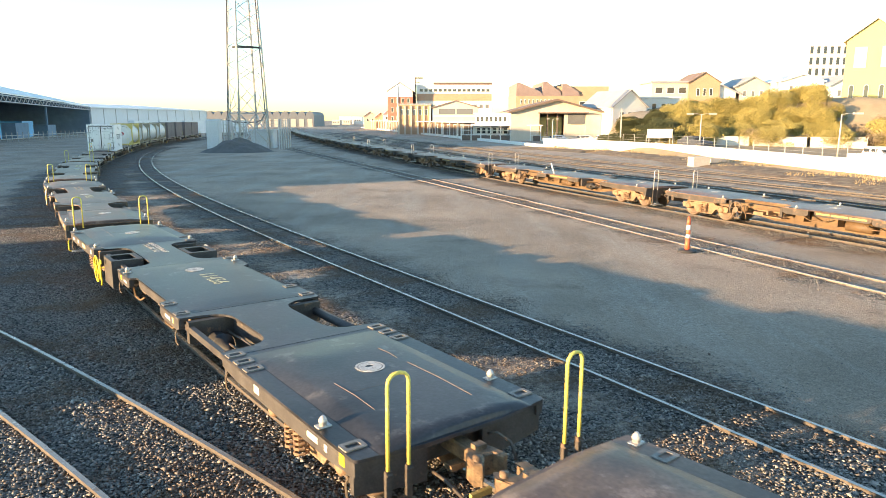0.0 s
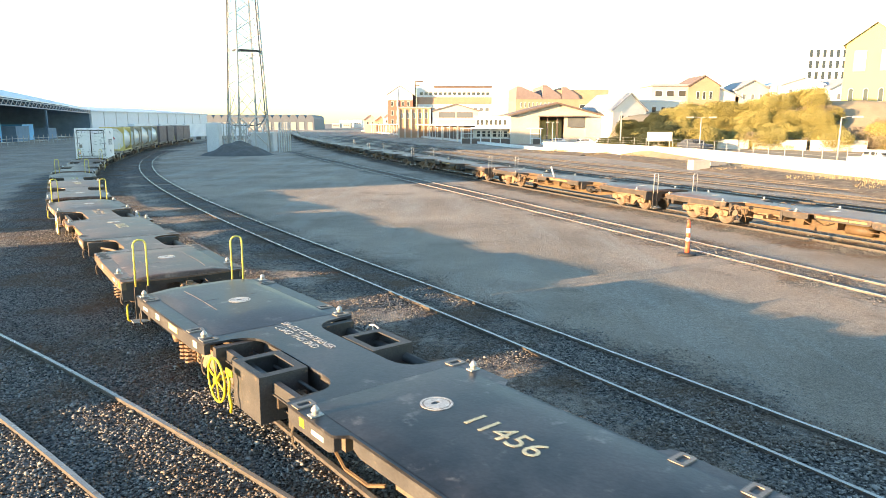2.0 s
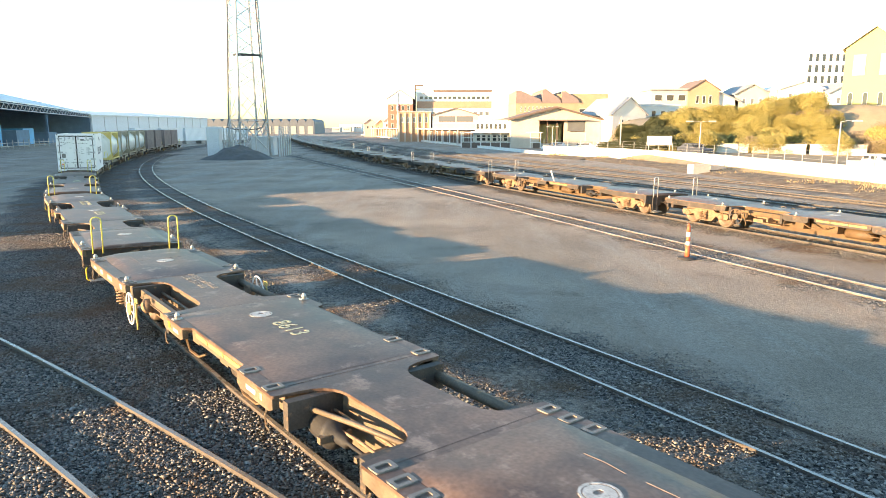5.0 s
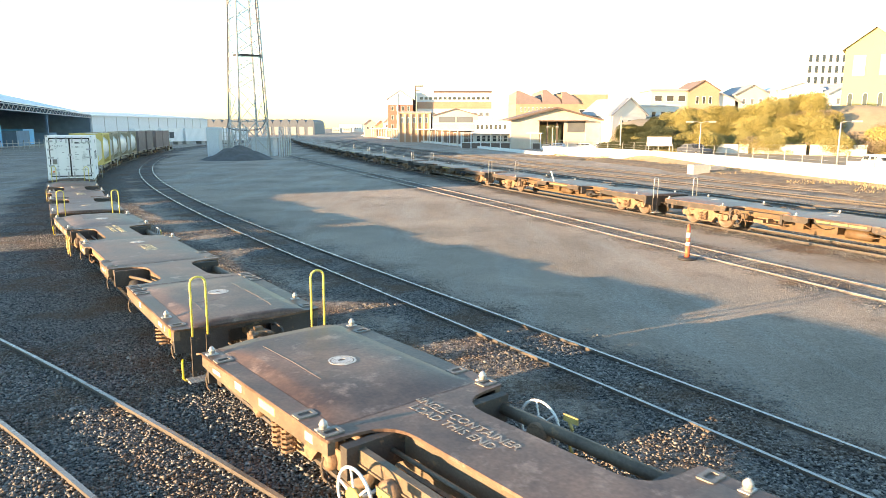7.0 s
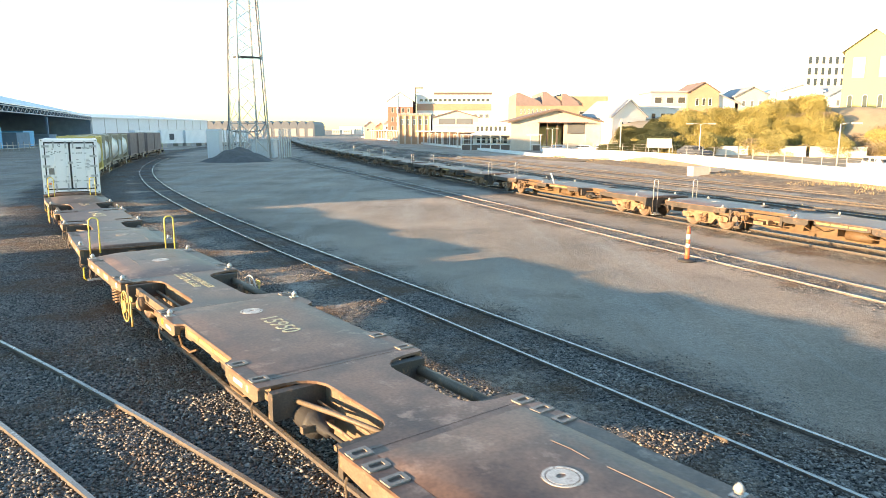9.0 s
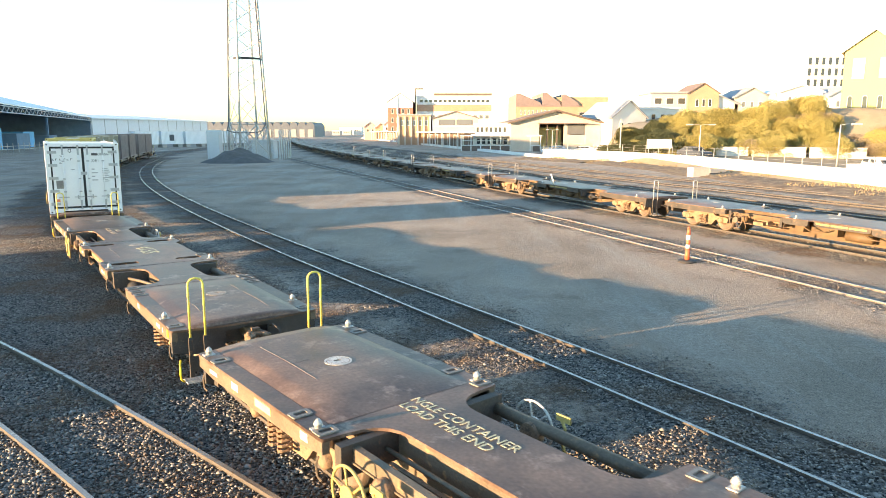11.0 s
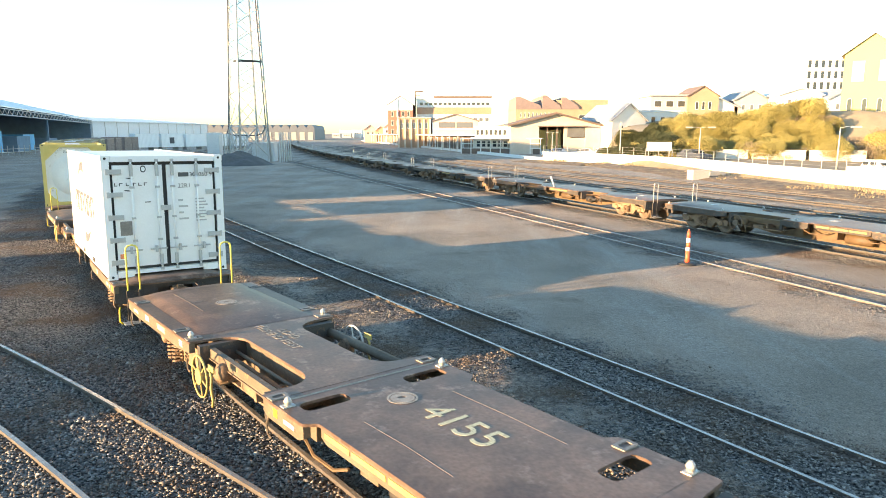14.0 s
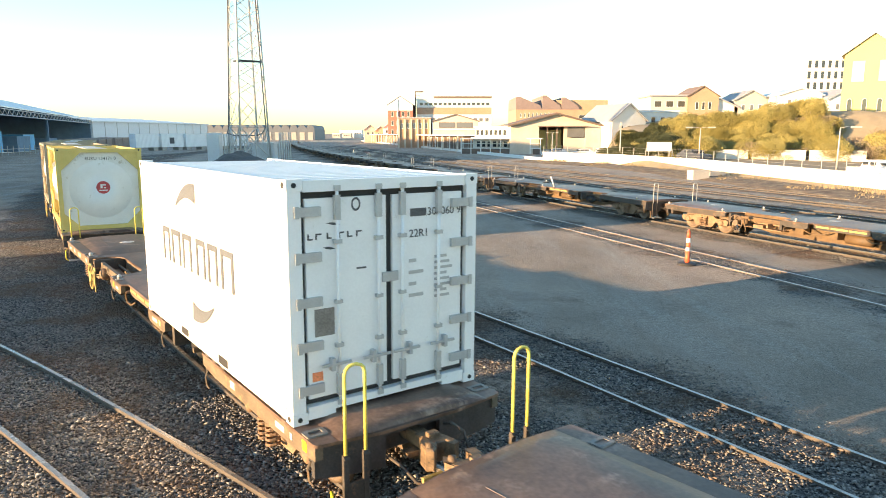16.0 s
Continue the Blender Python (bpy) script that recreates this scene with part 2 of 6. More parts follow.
def tube(bm, pts, r, seg=8, closed=False, caps=True):
    pts = [Vector(p) for p in pts]
    rings, n = [], len(pts)
    up0 = None
    for i, p in enumerate(pts):
        a = pts[(i - 1) % n] if closed or i else p
        b = pts[(i + 1) % n] if closed or i < n - 1 else p
        d = (b - a).normalized()
        if up0 is None:
            up0 = Vector((0, 0, 1)) if abs(d.z) < 0.9 else Vector((1, 0, 0))
        side = d.cross(up0)
        side = side.normalized() if side.length > 1e-4 else d.orthogonal().normalized()
        up0 = side.cross(d).normalized()
        rr = r[i] if isinstance(r, (list, tuple)) else r
        rings.append([bm.verts.new(p + (side * math.cos(2 * math.pi * j / seg) + up0 * math.sin(2 * math.pi * j / seg)) * rr) for j in range(seg)])
    for i in range(n if closed else n - 1):
        a, b = rings[i], rings[(i + 1) % n]
        for j in range(seg):
            f = bm.faces.new((a[j], a[(j + 1) % seg], b[(j + 1) % seg], b[j]))
            f.smooth = seg > 5
    if caps and not closed:
        bm.faces.new(rings[0])
        bm.faces.new(list(reversed(rings[-1])))


def lathe(bm, prof, axis="x", seg=20, at=(0, 0, 0)):
    """prof: (along, radius) pairs turned round the axis."""
    at = Vector(at)
    rings = []
    for a, r in prof:
        ring = []
        for j in range(seg):
            c, s = math.cos(2 * math.pi * j / seg) * r, math.sin(2 * math.pi * j / seg) * r
            ring.append(bm.verts.new(at + Vector({"x": (a, c, s), "y": (c, a, s), "z": (c, s, a)}[axis])))
        rings.append(ring)
    for a, b in zip(rings, rings[1:]):
        for j in range(seg):
            bm.faces.new((a[j], a[(j + 1) % seg], b[(j + 1) % seg], b[j])).smooth = True
    bm.faces.new(rings[0])
    bm.faces.new(rings[-1])


def plate(bm, outline, holes, z0, z1):
    """A flat plate with holes."""
    edges, loops = [], []
    for loop in (outline, *holes):
        vs = [bm.verts.new((x, y, z1)) for x, y in loop]
        loops.append(vs)
        edges += [bm.edges.new((vs[i], vs[(i + 1) % len(vs)])) for i in range(len(vs))]
    top = [f for f in bmesh.ops.triangle_fill(bm, edges=edges, use_beauty=True)["geom"] if isinstance(f, bmesh.types.BMFace)]
    low = {v: bm.verts.new((v.co.x, v.co.y, z0)) for loop in loops for v in loop}
    for f in top:
        bm.faces.new([low[v] for v in reversed(f.verts)])
    for vs in loops:
        for i in range(len(vs)):
            a, b = vs[i], vs[(i + 1) % len(vs)]
            bm.faces.new((a, b, low[b], low[a]))


def fillet(pts, radii, n=5):
    """Rounds the corners of a closed outline."""
    out = []
    for i, p in enumerate(pts):
        r = radii[i]
        p = Vector(p)
        if r <= 0:
            out.append(tuple(p))
            continue
        a, b = Vector(pts[i - 1]), Vector(pts[(i + 1) % len(pts)])
        u, v = (a - p).normalized() * r, (b - p).normalized() * r
        for j in range(n + 1):
            t = j / n
            q = (p + u) * (1 - t) ** 2 + p * 2 * t * (1 - t) + (p + v) * t * t
            out.append((q.x, q.y))
    return out


def finish(name, bm, material, bevel=0.0, normals=True):
    if bevel:
        bmesh.ops.bevel(bm, geom=[e for e in bm.edges if e.is_manifold and e.calc_face_angle(0) > 0.6], offset=bevel, segments=1, affect="EDGES")
    if normals:
        bmesh.ops.recalc_face_normals(bm, faces=bm.faces)
    me = bpy.data.meshes.new(name)
    bm.to_mesh(me)
    bm.free()
    for mm in (material if isinstance(material, (list, tuple)) else (material,)):
        me.materials.append(mm)
    return me


def part(name, bm, material, parent, label="", bevel=0.0):
    ob = new(name, finish(name, bm, material, bevel))
    ob.parent = parent
    return tagged(ob, label)


def thing(name, label, category, group="", kind="", bm=None, material=None, bevel=0.0):
    ob = new(name, finish(name, bm, material, bevel) if bm else None)
    return tagged(ob, label, category, group, kind)


def share(ob, me_ob, m):
    """Another part on the same mesh, at the pose m in its parent's space."""
    o = new(me_ob.name.split(".")[0], me_ob.data)
    o.parent = ob
    o.matrix_basis = m
    return o


def lettering(body, size, depth=0.004):
    """A bmesh of flat letters in the x-y plane, centred."""
    cu = bpy.data.curves.new("letters", "FONT")
    cu.body, cu.size, cu.extrude, cu.align_x, cu.align_y, cu.resolution_u = body, size, depth, "CENTER", "CENTER", 3
    ob = bpy.data.objects.new("letters", cu)
    scene.collection.objects.link(ob)
    me = bpy.data.meshes.new_from_object(ob.evaluated_get(bpy.context.evaluated_depsgraph_get()))
    bm = bmesh.new()
    bm.from_mesh(me)
    bpy.data.objects.remove(ob)
    bpy.data.curves.remove(cu)
    bpy.data.meshes.remove(me)
    return bm


def moved(bm, m):
    bmesh.ops.transform(bm, matrix=m, verts=bm.verts)
    return bm


# ---------------------------------------------------------------- courses of the tracks


def course(x, y, deg, knots, s_from, s_to, step=0.5):
    """A line through (x, y) at s = 0, heading deg from +y to the left, bent by the curvature in knots (s, 1/m)."""
    ks, kv = [a for a, _ in knots], [b for _, b in knots]
    s = np.arange(s_from, s_to + step, step)
    i0 = int(np.argmin(abs(s)))
    th = np.cumsum(np.interp(s, ks, kv)) * step
    th += math.radians(deg) - th[i0]
    px, py = np.cumsum(-np.sin(th) * step), np.cumsum(np.cos(th) * step)
    return s, px + x - px[i0], py + y - py[i0], th


def spot(c, s, lat=0.0):
    x, y, th = (float(np.interp(s, c[0], c[i])) for i in (1, 2, 3))
    return x + lat * math.cos(th), y + lat * math.sin(th), th


TRAIN = course(-2.531, 9.891, 37.70, ((-15, -0.0044), (15, -0.0043), (30, -0.0062), (45, -0.005), (60, -0.0029), (80, -0.0025), (160, -0.0029)), -60, 230)
LOOP = course(4.57, 7.03, 32.8, ((-1, 0.0), (0, 0.0032), (10, 0.0005), (20, -0.0025), (40, -0.0033), (60, -0.00445), (130, -0.004)), -30, 104)
SIDING = course(10.62, 15.42, 21.9, ((0, -0.0006), (20, 0.0002), (120, 0.0001)), -40, 120)
STABLE = course(14.6, 21.28, 23.5, ((0, -0.0018), (20, -0.0013), (50, -0.0008), (200, -0.0008)), -40, 330)
LEFT = course(-2.03, 7.03, 48.35, ((-10, 0.0), (0, 0.0075), (12, 0.0075)), -30, 60)
RAIL_TOP = 0.10
GAUGE = 1.132

# ---------------------------------------------------------------- ground and tracks


def smooth_noise(x, y, f):
    return noise.noise(Vector((x * f, y * f, 3.7)))


def near_line(xs, ys, c, lat):
    """Distance of many points from a course."""
    cx, cy = c[1] + lat * np.cos(c[3]), c[2] + lat * np.sin(c[3])
    cx, cy = cx[::4], cy[::4]
    out = np.full(xs.shape, 1e9)
    for a in range(0, len(xs), 4000):
        d = (xs[a:a + 4000, None] - cx[None]) ** 2 + (ys[a:a + 4000, None] - cy[None]) ** 2
        out[a:a + 4000] = np.sqrt(d.min(1))
    return out


FAR_LINES = [(STABLE, 9.6), (STABLE, 13.6), (STABLE, 17.8)]


def ballast_share(xs, ys):
    """1 on ballast, 0 on the rolled yard surface."""
    rag = np.array([smooth_noise(a, b, 0.55) * 0.7 + smooth_noise(a, b, 2.1) * 0.35 for a, b in zip(xs, ys)])
    r = np.zeros(xs.shape)
    for c, lat, half in ((TRAIN, 0.0, 3.8), (LOOP, GAUGE / 2 - 0.45, 1.95), (LEFT, -0.7, 4.2), (SIDING, 0.55, 1.7), (STABLE, 0.0, 2.5), (STABLE, 9.6, 2.0), (STABLE, 13.6, 2.0), (STABLE, 17.8, 2.2)):
        r = np.maximum(r, np.clip((half - near_line(xs, ys, c, lat) + rag) / 1.9 + 0.2, 0, 1))
    return r


def ground():
    gx = np.concatenate([-np.geomspace(3000, 60, 26), np.arange(-52, 44, 0.45), np.geomspace(46, 3000, 26)])
    gy = np.concatenate([-np.geomspace(2000, 22, 16), np.arange(-16, 96, 0.45), np.geomspace(98, 4000, 34)])
    X, Y = np.meshgrid(gx, gy)
    xs, ys = X.ravel(), Y.ravel()
    mask = ballast_share(xs, ys) * (np.hypot(xs, ys) < 240)
    inner = (abs(xs) < 60) & (ys > -20) & (ys < 110)
    z = np.where(inner, [0.035 * smooth_noise(a, b, 0.13) + 0.012 * smooth_noise(a, b, 0.9) for a, b in zip(xs, ys)], 0.0) + 0.025 * mask * inner
    nx, ny = len(gx), len(gy)
    i = np.arange(nx * ny).reshape(ny, nx)
    faces = np.stack([i[:-1, :-1], i[:-1, 1:], i[1:, 1:], i[1:, :-1]], -1).reshape(-1, 4)
    me = bpy.data.meshes.new("ground")
    me.from_pydata(np.stack([xs, ys, z], -1).tolist(), [], faces.tolist())
    me.attributes.new("ballast", "FLOAT", "POINT").data.foreach_set("value", mask.astype(np.float32))
    me.materials.append(ground_material())
    return tagged(new("ground", me), "rolled grey-brown gravel yard with bands of ballast", "ground", kind="structure")


def ground_material():
    m = bpy.data.materials.new("yard_surface")
    m.use_nodes = True
    n, k = m.node_tree.nodes, m.node_tree.links
    b = n["Principled BSDF"]
    co = n.new("ShaderNodeTexCoord")

    def tex(scale, detail=6.0, rough=0.6, stretch=None):
        t = n.new("ShaderNodeTexNoise")
        t.inputs["Scale"].default_value, t.inputs["Detail"].default_value, t.inputs["Roughness"].default_value = scale, detail, rough
        if stretch:
            mp = n.new("ShaderNodeMapping")
            mp.inputs["Rotation"].default_value, mp.inputs["Scale"].default_value = (0, 0, stretch[0]), stretch[1]
            k.new(co.outputs["Object"], mp.inputs[0])
            k.new(mp.outputs[0], t.inputs["Vector"])
        else:
            k.new(co.outputs["Object"], t.inputs["Vector"])
        return t.outputs["Fac"]

    def ranged(v, a, c, lo=0.0, hi=1.0):
        r = n.new("ShaderNodeMapRange")
        r.inputs[1].default_value, r.inputs[2].default_value, r.inputs[3].default_value, r.inputs[4].default_value = a, c, lo, hi
        k.new(v, r.inputs[0])
        return r.outputs[0]

    def mixed(f, a, c):
        x = n.new("ShaderNodeMix")
        x.data_type = "RGBA"
        k.new(f, x.inputs[0])
        for v, s in ((a, 6), (c, 7)):
            if isinstance(v, tuple):
                x.inputs[s].default_value = (*v, 1)
            else:
                k.new(v, x.inputs[s])
        return x.outputs[2]

    yard = mixed(ranged(tex(0.16), 0.38, 0.62), (0.285, 0.242, 0.198), (0.43, 0.352, 0.283))
    yard = mixed(ranged(tex(0.5, 8, 0.7, (0.62, (1.0, 0.16, 1.0))), 0.47, 0.72), yard, (0.41, 0.38, 0.34))
    yard = mixed(ranged(tex(0.34, 8, 0.7), 0.56, 0.74), yard, (0.21, 0.168, 0.13))
    coarse = ranged(tex(9, 5, 0.75), 0.3, 0.7, 0.78, 1.22)
    fine = ranged(tex(38, 3, 0.75), 0.34, 0.66, 0.56, 1.44)
    both = n.new("ShaderNodeMath")
    both.operation = "MULTIPLY"
    k.new(coarse, both.inputs[0])
    k.new(fine, both.inputs[1])
    grit = both.outputs[0]
    vo = n.new("ShaderNodeTexVoronoi")
    vo.inputs["Scale"].default_value = 26.0
    k.new(co.outputs["Object"], vo.inputs["Vector"])
    sep = n.new("ShaderNodeSeparateColor")
    k.new(vo.outputs["Color"], sep.inputs[0])
    stones = mixed(ranged(sep.outputs[0], 0.15, 0.95), (0.04, 0.04, 0.039), (0.32, 0.305, 0.29))
    stones = mixed(ranged(tex(0.55, 6, 0.65), 0.46, 0.64, 0, 0.85), stones, (0.18, 0.117, 0.076))
    at = n.new("ShaderNodeAttribute")
    at.attribute_name = "ballast"
    edge = n.new("ShaderNodeMath")
    edge.operation = "ADD"
    k.new(at.outputs["Fac"], edge.inputs[0])
    k.new(ranged(tex(6, 5, 0.7), 0.3, 0.7, -0.3, 0.3), edge.inputs[1])
    share_ = ranged(edge.outputs[0], 0.35, 0.65)
    col = mixed(share_, yard, stones)
    sc = n.new("ShaderNodeVectorMath")
    sc.operation = "SCALE"
    k.new(col, sc.inputs[0])
    k.new(grit, sc.inputs["Scale"])
    k.new(sc.outputs[0], b.inputs["Base Color"])
    b.inputs["Roughness"].default_value = 0.9
    b.inputs["Specular IOR Level"].default_value = 0.3
    h = n.new("ShaderNodeMath")
    h.operation = "MULTIPLY_ADD"
    k.new(ranged(vo.outputs["Distance"], 0.0, 0.6, 1.0, 0.0), h.inputs[0])
    k.new(ranged(share_, 0, 1, 0.25, 1.0), h.inputs[1])
    k.new(tex(30, 4, 0.7), h.inputs[2])
    bp = n.new("ShaderNodeBump")
    bp.inputs["Strength"].default_value, bp.inputs["Distance"].default_value = 1.0, 0.06
    k.new(h.outputs[0], bp.inputs["Height"])
    k.new(bp.outputs[0], b.inputs["Normal"])
    return m


def loose_stones():
    """Ballast stones lying about the tracks nearest the bridge."""
    rng = np.random.default_rng(4)
    n = 330000
    r = 5.0 + 33.0 * rng.random(n) ** 0.85
    a = rng.uniform(-0.72, 0.72, n)
    xs, ys = r * np.sin(a), r * np.cos(a)
    covered = ballast_share(xs, ys)
    keep = rng.random(n) < covered * np.clip(1.35 - r / 34, 0.12, 1) + 0.05
    xs, ys, r, covered = xs[keep], ys[keep], r[keep], covered[keep]
    n = len(xs)
    base = np.array([(1, 0, 0), (-1, 0, 0), (0, 1, 0), (0, -1, 0), (0, 0, 0.8), (0, 0, -0.8)], float)
    size = rng.uniform(0.012, 0.029, n) * np.where(rng.random(n) < 0.05, 1.6, 1.0) * (0.5 + 0.5 * covered)
    v = base[None] * (1 + rng.uniform(-0.5, 0.4, (n, 6, 1))) + rng.uniform(-0.4, 0.4, (n, 6, 3))
    t = rng.uniform(0, 6.28, n)
    c, s = np.cos(t), np.sin(t)
    vx, vy = v[..., 0] * c[:, None] - v[..., 1] * s[:, None], v[..., 0] * s[:, None] + v[..., 1] * c[:, None]
    z0 = np.array([0.035 * smooth_noise(p, q, 0.13) + 0.012 * smooth_noise(p, q, 0.9) for p, q in zip(xs, ys)]) + 0.03
    V = np.stack([vx * size[:, None] + xs[:, None], vy * size[:, None] + ys[:, None], v[..., 2] * size[:, None] * 0.72 + z0[:, None] + size[:, None] * rng.uniform(0, 0.75, (n, 1))], -1).reshape(-1, 3)
    tri = np.array([(0, 2, 4), (2, 1, 4), (1, 3, 4), (3, 0, 4), (2, 0, 5), (1, 2, 5), (3, 1, 5), (0, 3, 5)])
    F = (tri[None] + 6 * np.arange(n)[:, None, None]).reshape(-1, 3)
    me = bpy.data.meshes.new("ballast_stones")
    me.vertices.add(len(V))
    me.vertices.foreach_set("co", V.ravel())
    me.loops.add(F.size)
    me.loops.foreach_set("vertex_index", F.ravel().astype(np.int32))
    me.polygons.add(len(F))
    me.polygons.foreach_set("loop_start", np.arange(0, F.size, 3, dtype=np.int32))
    me.update()
    me.materials.append(M["stone"])
    tagged(new("ballast_stones", me), "loose grey crushed ballast stones around the rails", "ballast", kind="stuff")


def rail_mesh(c, lat, s0, s1, step=1.0, top=RAIL_TOP):
    bm = bmesh.new()
    prof = ((-0.055, 0.0), (-0.012, -0.012), (-0.012, -0.075), (-0.030, -0.045), (-0.030, 0.0), (0.030, 0.0), (0.030, -0.045), (0.012, -0.075), (0.012, -0.16), (-0.012, -0.16))[2:]
    prev = None
    s = s0
    while s <= s1 + 1e-6:
        x, y, th = spot(c, s, lat)
        ring = [bm.verts.new((x + u * math.cos(th), y + u * math.sin(th), top + w)) for u, w in prof]
        if prev:
            for j in range(len(ring)):
                f = bm.faces.new((prev[j], prev[(j + 1) % len(ring)], ring[(j + 1) % len(ring)], ring[j]))
                f.material_index = 1 if j == 2 else 0
        prev = ring
        s += step
    return bm


def track(c, lats, s0, s1, label, side="rail", head="railtop", top=RAIL_TOP):
    t = thing("railway_track", label, "railway track", "yard tracks", "structure")
    for lat in lats:
        part("rail", rail_mesh(c, lat, s0, s1, 1.0, top), (M[side], M[head]), t)
    return t


ground()
loose_stones()
track(TRAIN, (-GAUGE / 2, GAUGE / 2), -40, 200, "curved running track with worn steel rails in ballast")
track(LOOP, (0.0, GAUGE), -24, 102, "curved track beside the running track, shiny rails in dark ballast")
track(SIDING, (0.0, GAUGE), -24, 90, "straight siding with rails set in gravel", "rail_dusty_lit", "railtop_lit", 0.062)
track(STABLE, (-GAUGE / 2, GAUGE / 2), -30, 320, "siding carrying a row of stabled empty wagons", "rail")
track(LEFT, (0.0,), -14, 30, "curved siding in coarse sunlit ballast")
track(LEFT, (-1.37,), -14, 30, "curved siding in coarse sunlit ballast")
for far_c, far_lat in FAR_LINES:
    track(far_c, (far_lat - GAUGE / 2, far_lat + GAUGE / 2), -30, 200, "distant rusty siding in brown gravel")

# ---------------------------------------------------------------- the container wagon
DECK = 0.945       # above the rail
RISE_MID = 0.025   # of the folded middle of the deck
RISE = 0.065       # of the folded tops over the bogies
LENGTH = 16.3
HALF = 1.22
NARROW = 1.07
PIN_A, PIN_B = 1.95, 14.25
PITCH = 17.30


def coil(bm, x, y, z0, z1, r, turns=5, wire=0.017):
    pts = []
    for i in range(turns * 8 + 1):
        a = i * math.pi / 4
        pts.append((x + r * math.cos(a), y + r * math.sin(a), z0 + (z1 - z0) * i / (turns * 8)))
    tube(bm, pts, wire, 5)


def twistlock():
    bm = bmesh.new()
    box(bm, -0.075, 0.075, -0.05, 0.05, 0.0, 0.014)
    lathe(bm, ((0.0, 0.04), (0.035, 0.04), (0.04, 0.05), (0.07, 0.04), (0.105, 0.014)), "z", 10, (0, 0, 0.012))
    return bm


def slot_casting():
    bm = bmesh.new()
    plate(bm, fillet([(-0.12, -0.085), (0.12, -0.085), (0.12, 0.085), (-0.12, 0.085)], [0.02] * 4, 2), [fillet([(-0.075, -0.04), (0.075, -0.04), (0.075, 0.04), (-0.075, 0.04)], [0.02] * 4, 2)], 0.0, 0.016)
    return bm


def bogie(parent):
    """Two side frames with springs; the wheelsets are its own parts."""
    bm = bmesh.new()
    for sx in (-1, 1):
        x = sx * 0.80
        side = [(-1.28, 0.50), (-1.2, 0.56), (-0.6, 0.58), (-0.42, 0.70), (0.42, 0.70), (0.6, 0.58), (1.2, 0.56), (1.28, 0.50), (1.22, 0.34), (0.86, 0.34), (0.62, 0.42), (0.42, 0.20), (-0.42, 0.20), (-0.62, 0.42), (-0.86, 0.34), (-1.22, 0.34)]
        a = [bm.verts.new((x - 0.06, y, z)) for y, z in side]
        b = [bm.verts.new((x + 0.06, y, z)) for y, z in side]
        bm.faces.new(a)
        bm.faces.new(list(reversed(b)))
        for i in range(len(a)):
            bm.faces.new((a[i], a[(i + 1) % len(a)], b[(i + 1) % len(b)], b[i]))
        for y in (-0.9, 0.9):
            lathe(bm, ((x - 0.09 * sx, 0.13), (x + 0.12 * sx, 0.12), (x + 0.14 * sx, 0.06)), "x", 10, (0, y, 0.42))
    box(bm, -0.92, 0.92, -0.20, 0.20, 0.46, 0.62)
    b = part("bogie", bm, M["rusty"], parent, "rusty cast bogie frame with coil springs")
    for sx in (-1, 1):
        for y in (-0.14, 0.10):
            s = bmesh.new()
            coil(s, sx * 0.99, y, 0.24, 0.56, 0.085)
            part("spring", s, M["rusty"], b)
    for y in (-0.9, 0.9):
        w = bmesh.new()
        for sx in (-1, 1):
            lathe(w, ((sx * 0.50, 0.44), (sx * 0.535, 0.415), (sx * 0.62, 0.405), (sx * 0.625, 0.35), (sx * 0.59, 0.33), (sx * 0.585, 0.14), (sx * 0.65, 0.10), (sx * 0.65, 0.05)), "x", 24)
        lathe(w, ((-0.55, 0.075), (0.55, 0.075)), "x", 10)
        o = part("wheelset", w, M["wheel"], b)
        o.matrix_basis = pose(0, y, 0.405)
    return b


def deck_outline(slots):
    o1, o2, o3, o4, sp = 3.78, 5.75, 10.2, 12.8, 0.47
    pts, rad = [], []

    def add(x, y, r=0.0):
        pts.append((x, y))
        rad.append(r)
    add(-HALF, 0.16, 0.05), add(-0.5, 0.06), add(0.5, 0.06), add(HALF, 0.16, 0.05)
    for a, b in ((o1, o2), (o3, o4)):
        add(HALF, a, 0.04), add(sp, a + 0.06, 0.42), add(sp, b - 0.06, 0.42), add(HALF, b, 0.04)
        if a == o1:
            add(HALF, 6.88, 0.05), add(NARROW, 6.98, 0.04), add(NARROW, 9.06, 0.04), add(HALF, 9.16, 0.05)
    add(HALF, LENGTH - 0.06, 0.05), add(0.5, LENGTH + 0.04), add(-0.5, LENGTH + 0.04), add(-HALF, LENGTH - 0.06, 0.05)
    for b, a in ((o4, o3), (o2, o1)):
        if a == o1:
            add(-HALF, 9.16, 0.05), add(-NARROW, 9.06, 0.04), add(-NARROW, 6.98, 0.04), add(-HALF, 6.88, 0.05)
        add(-HALF, b, 0.04), add(-sp, b - 0.06, 0.42), add(-sp, a + 0.06, 0.42), add(-HALF, a, 0.04)
    holes = []
    if slots:
        for sx in (-1, 1):
            for y in (6.45, 9.55):
                x0, x1 = sorted((sx * 0.42, sx * 1.02))
                holes.append(fillet([(x0, y - 0.13), (x1, y - 0.13), (x1, y + 0.13), (x0, y + 0.13)], [0.1] * 4, 3))
    return fillet(pts, rad), holes


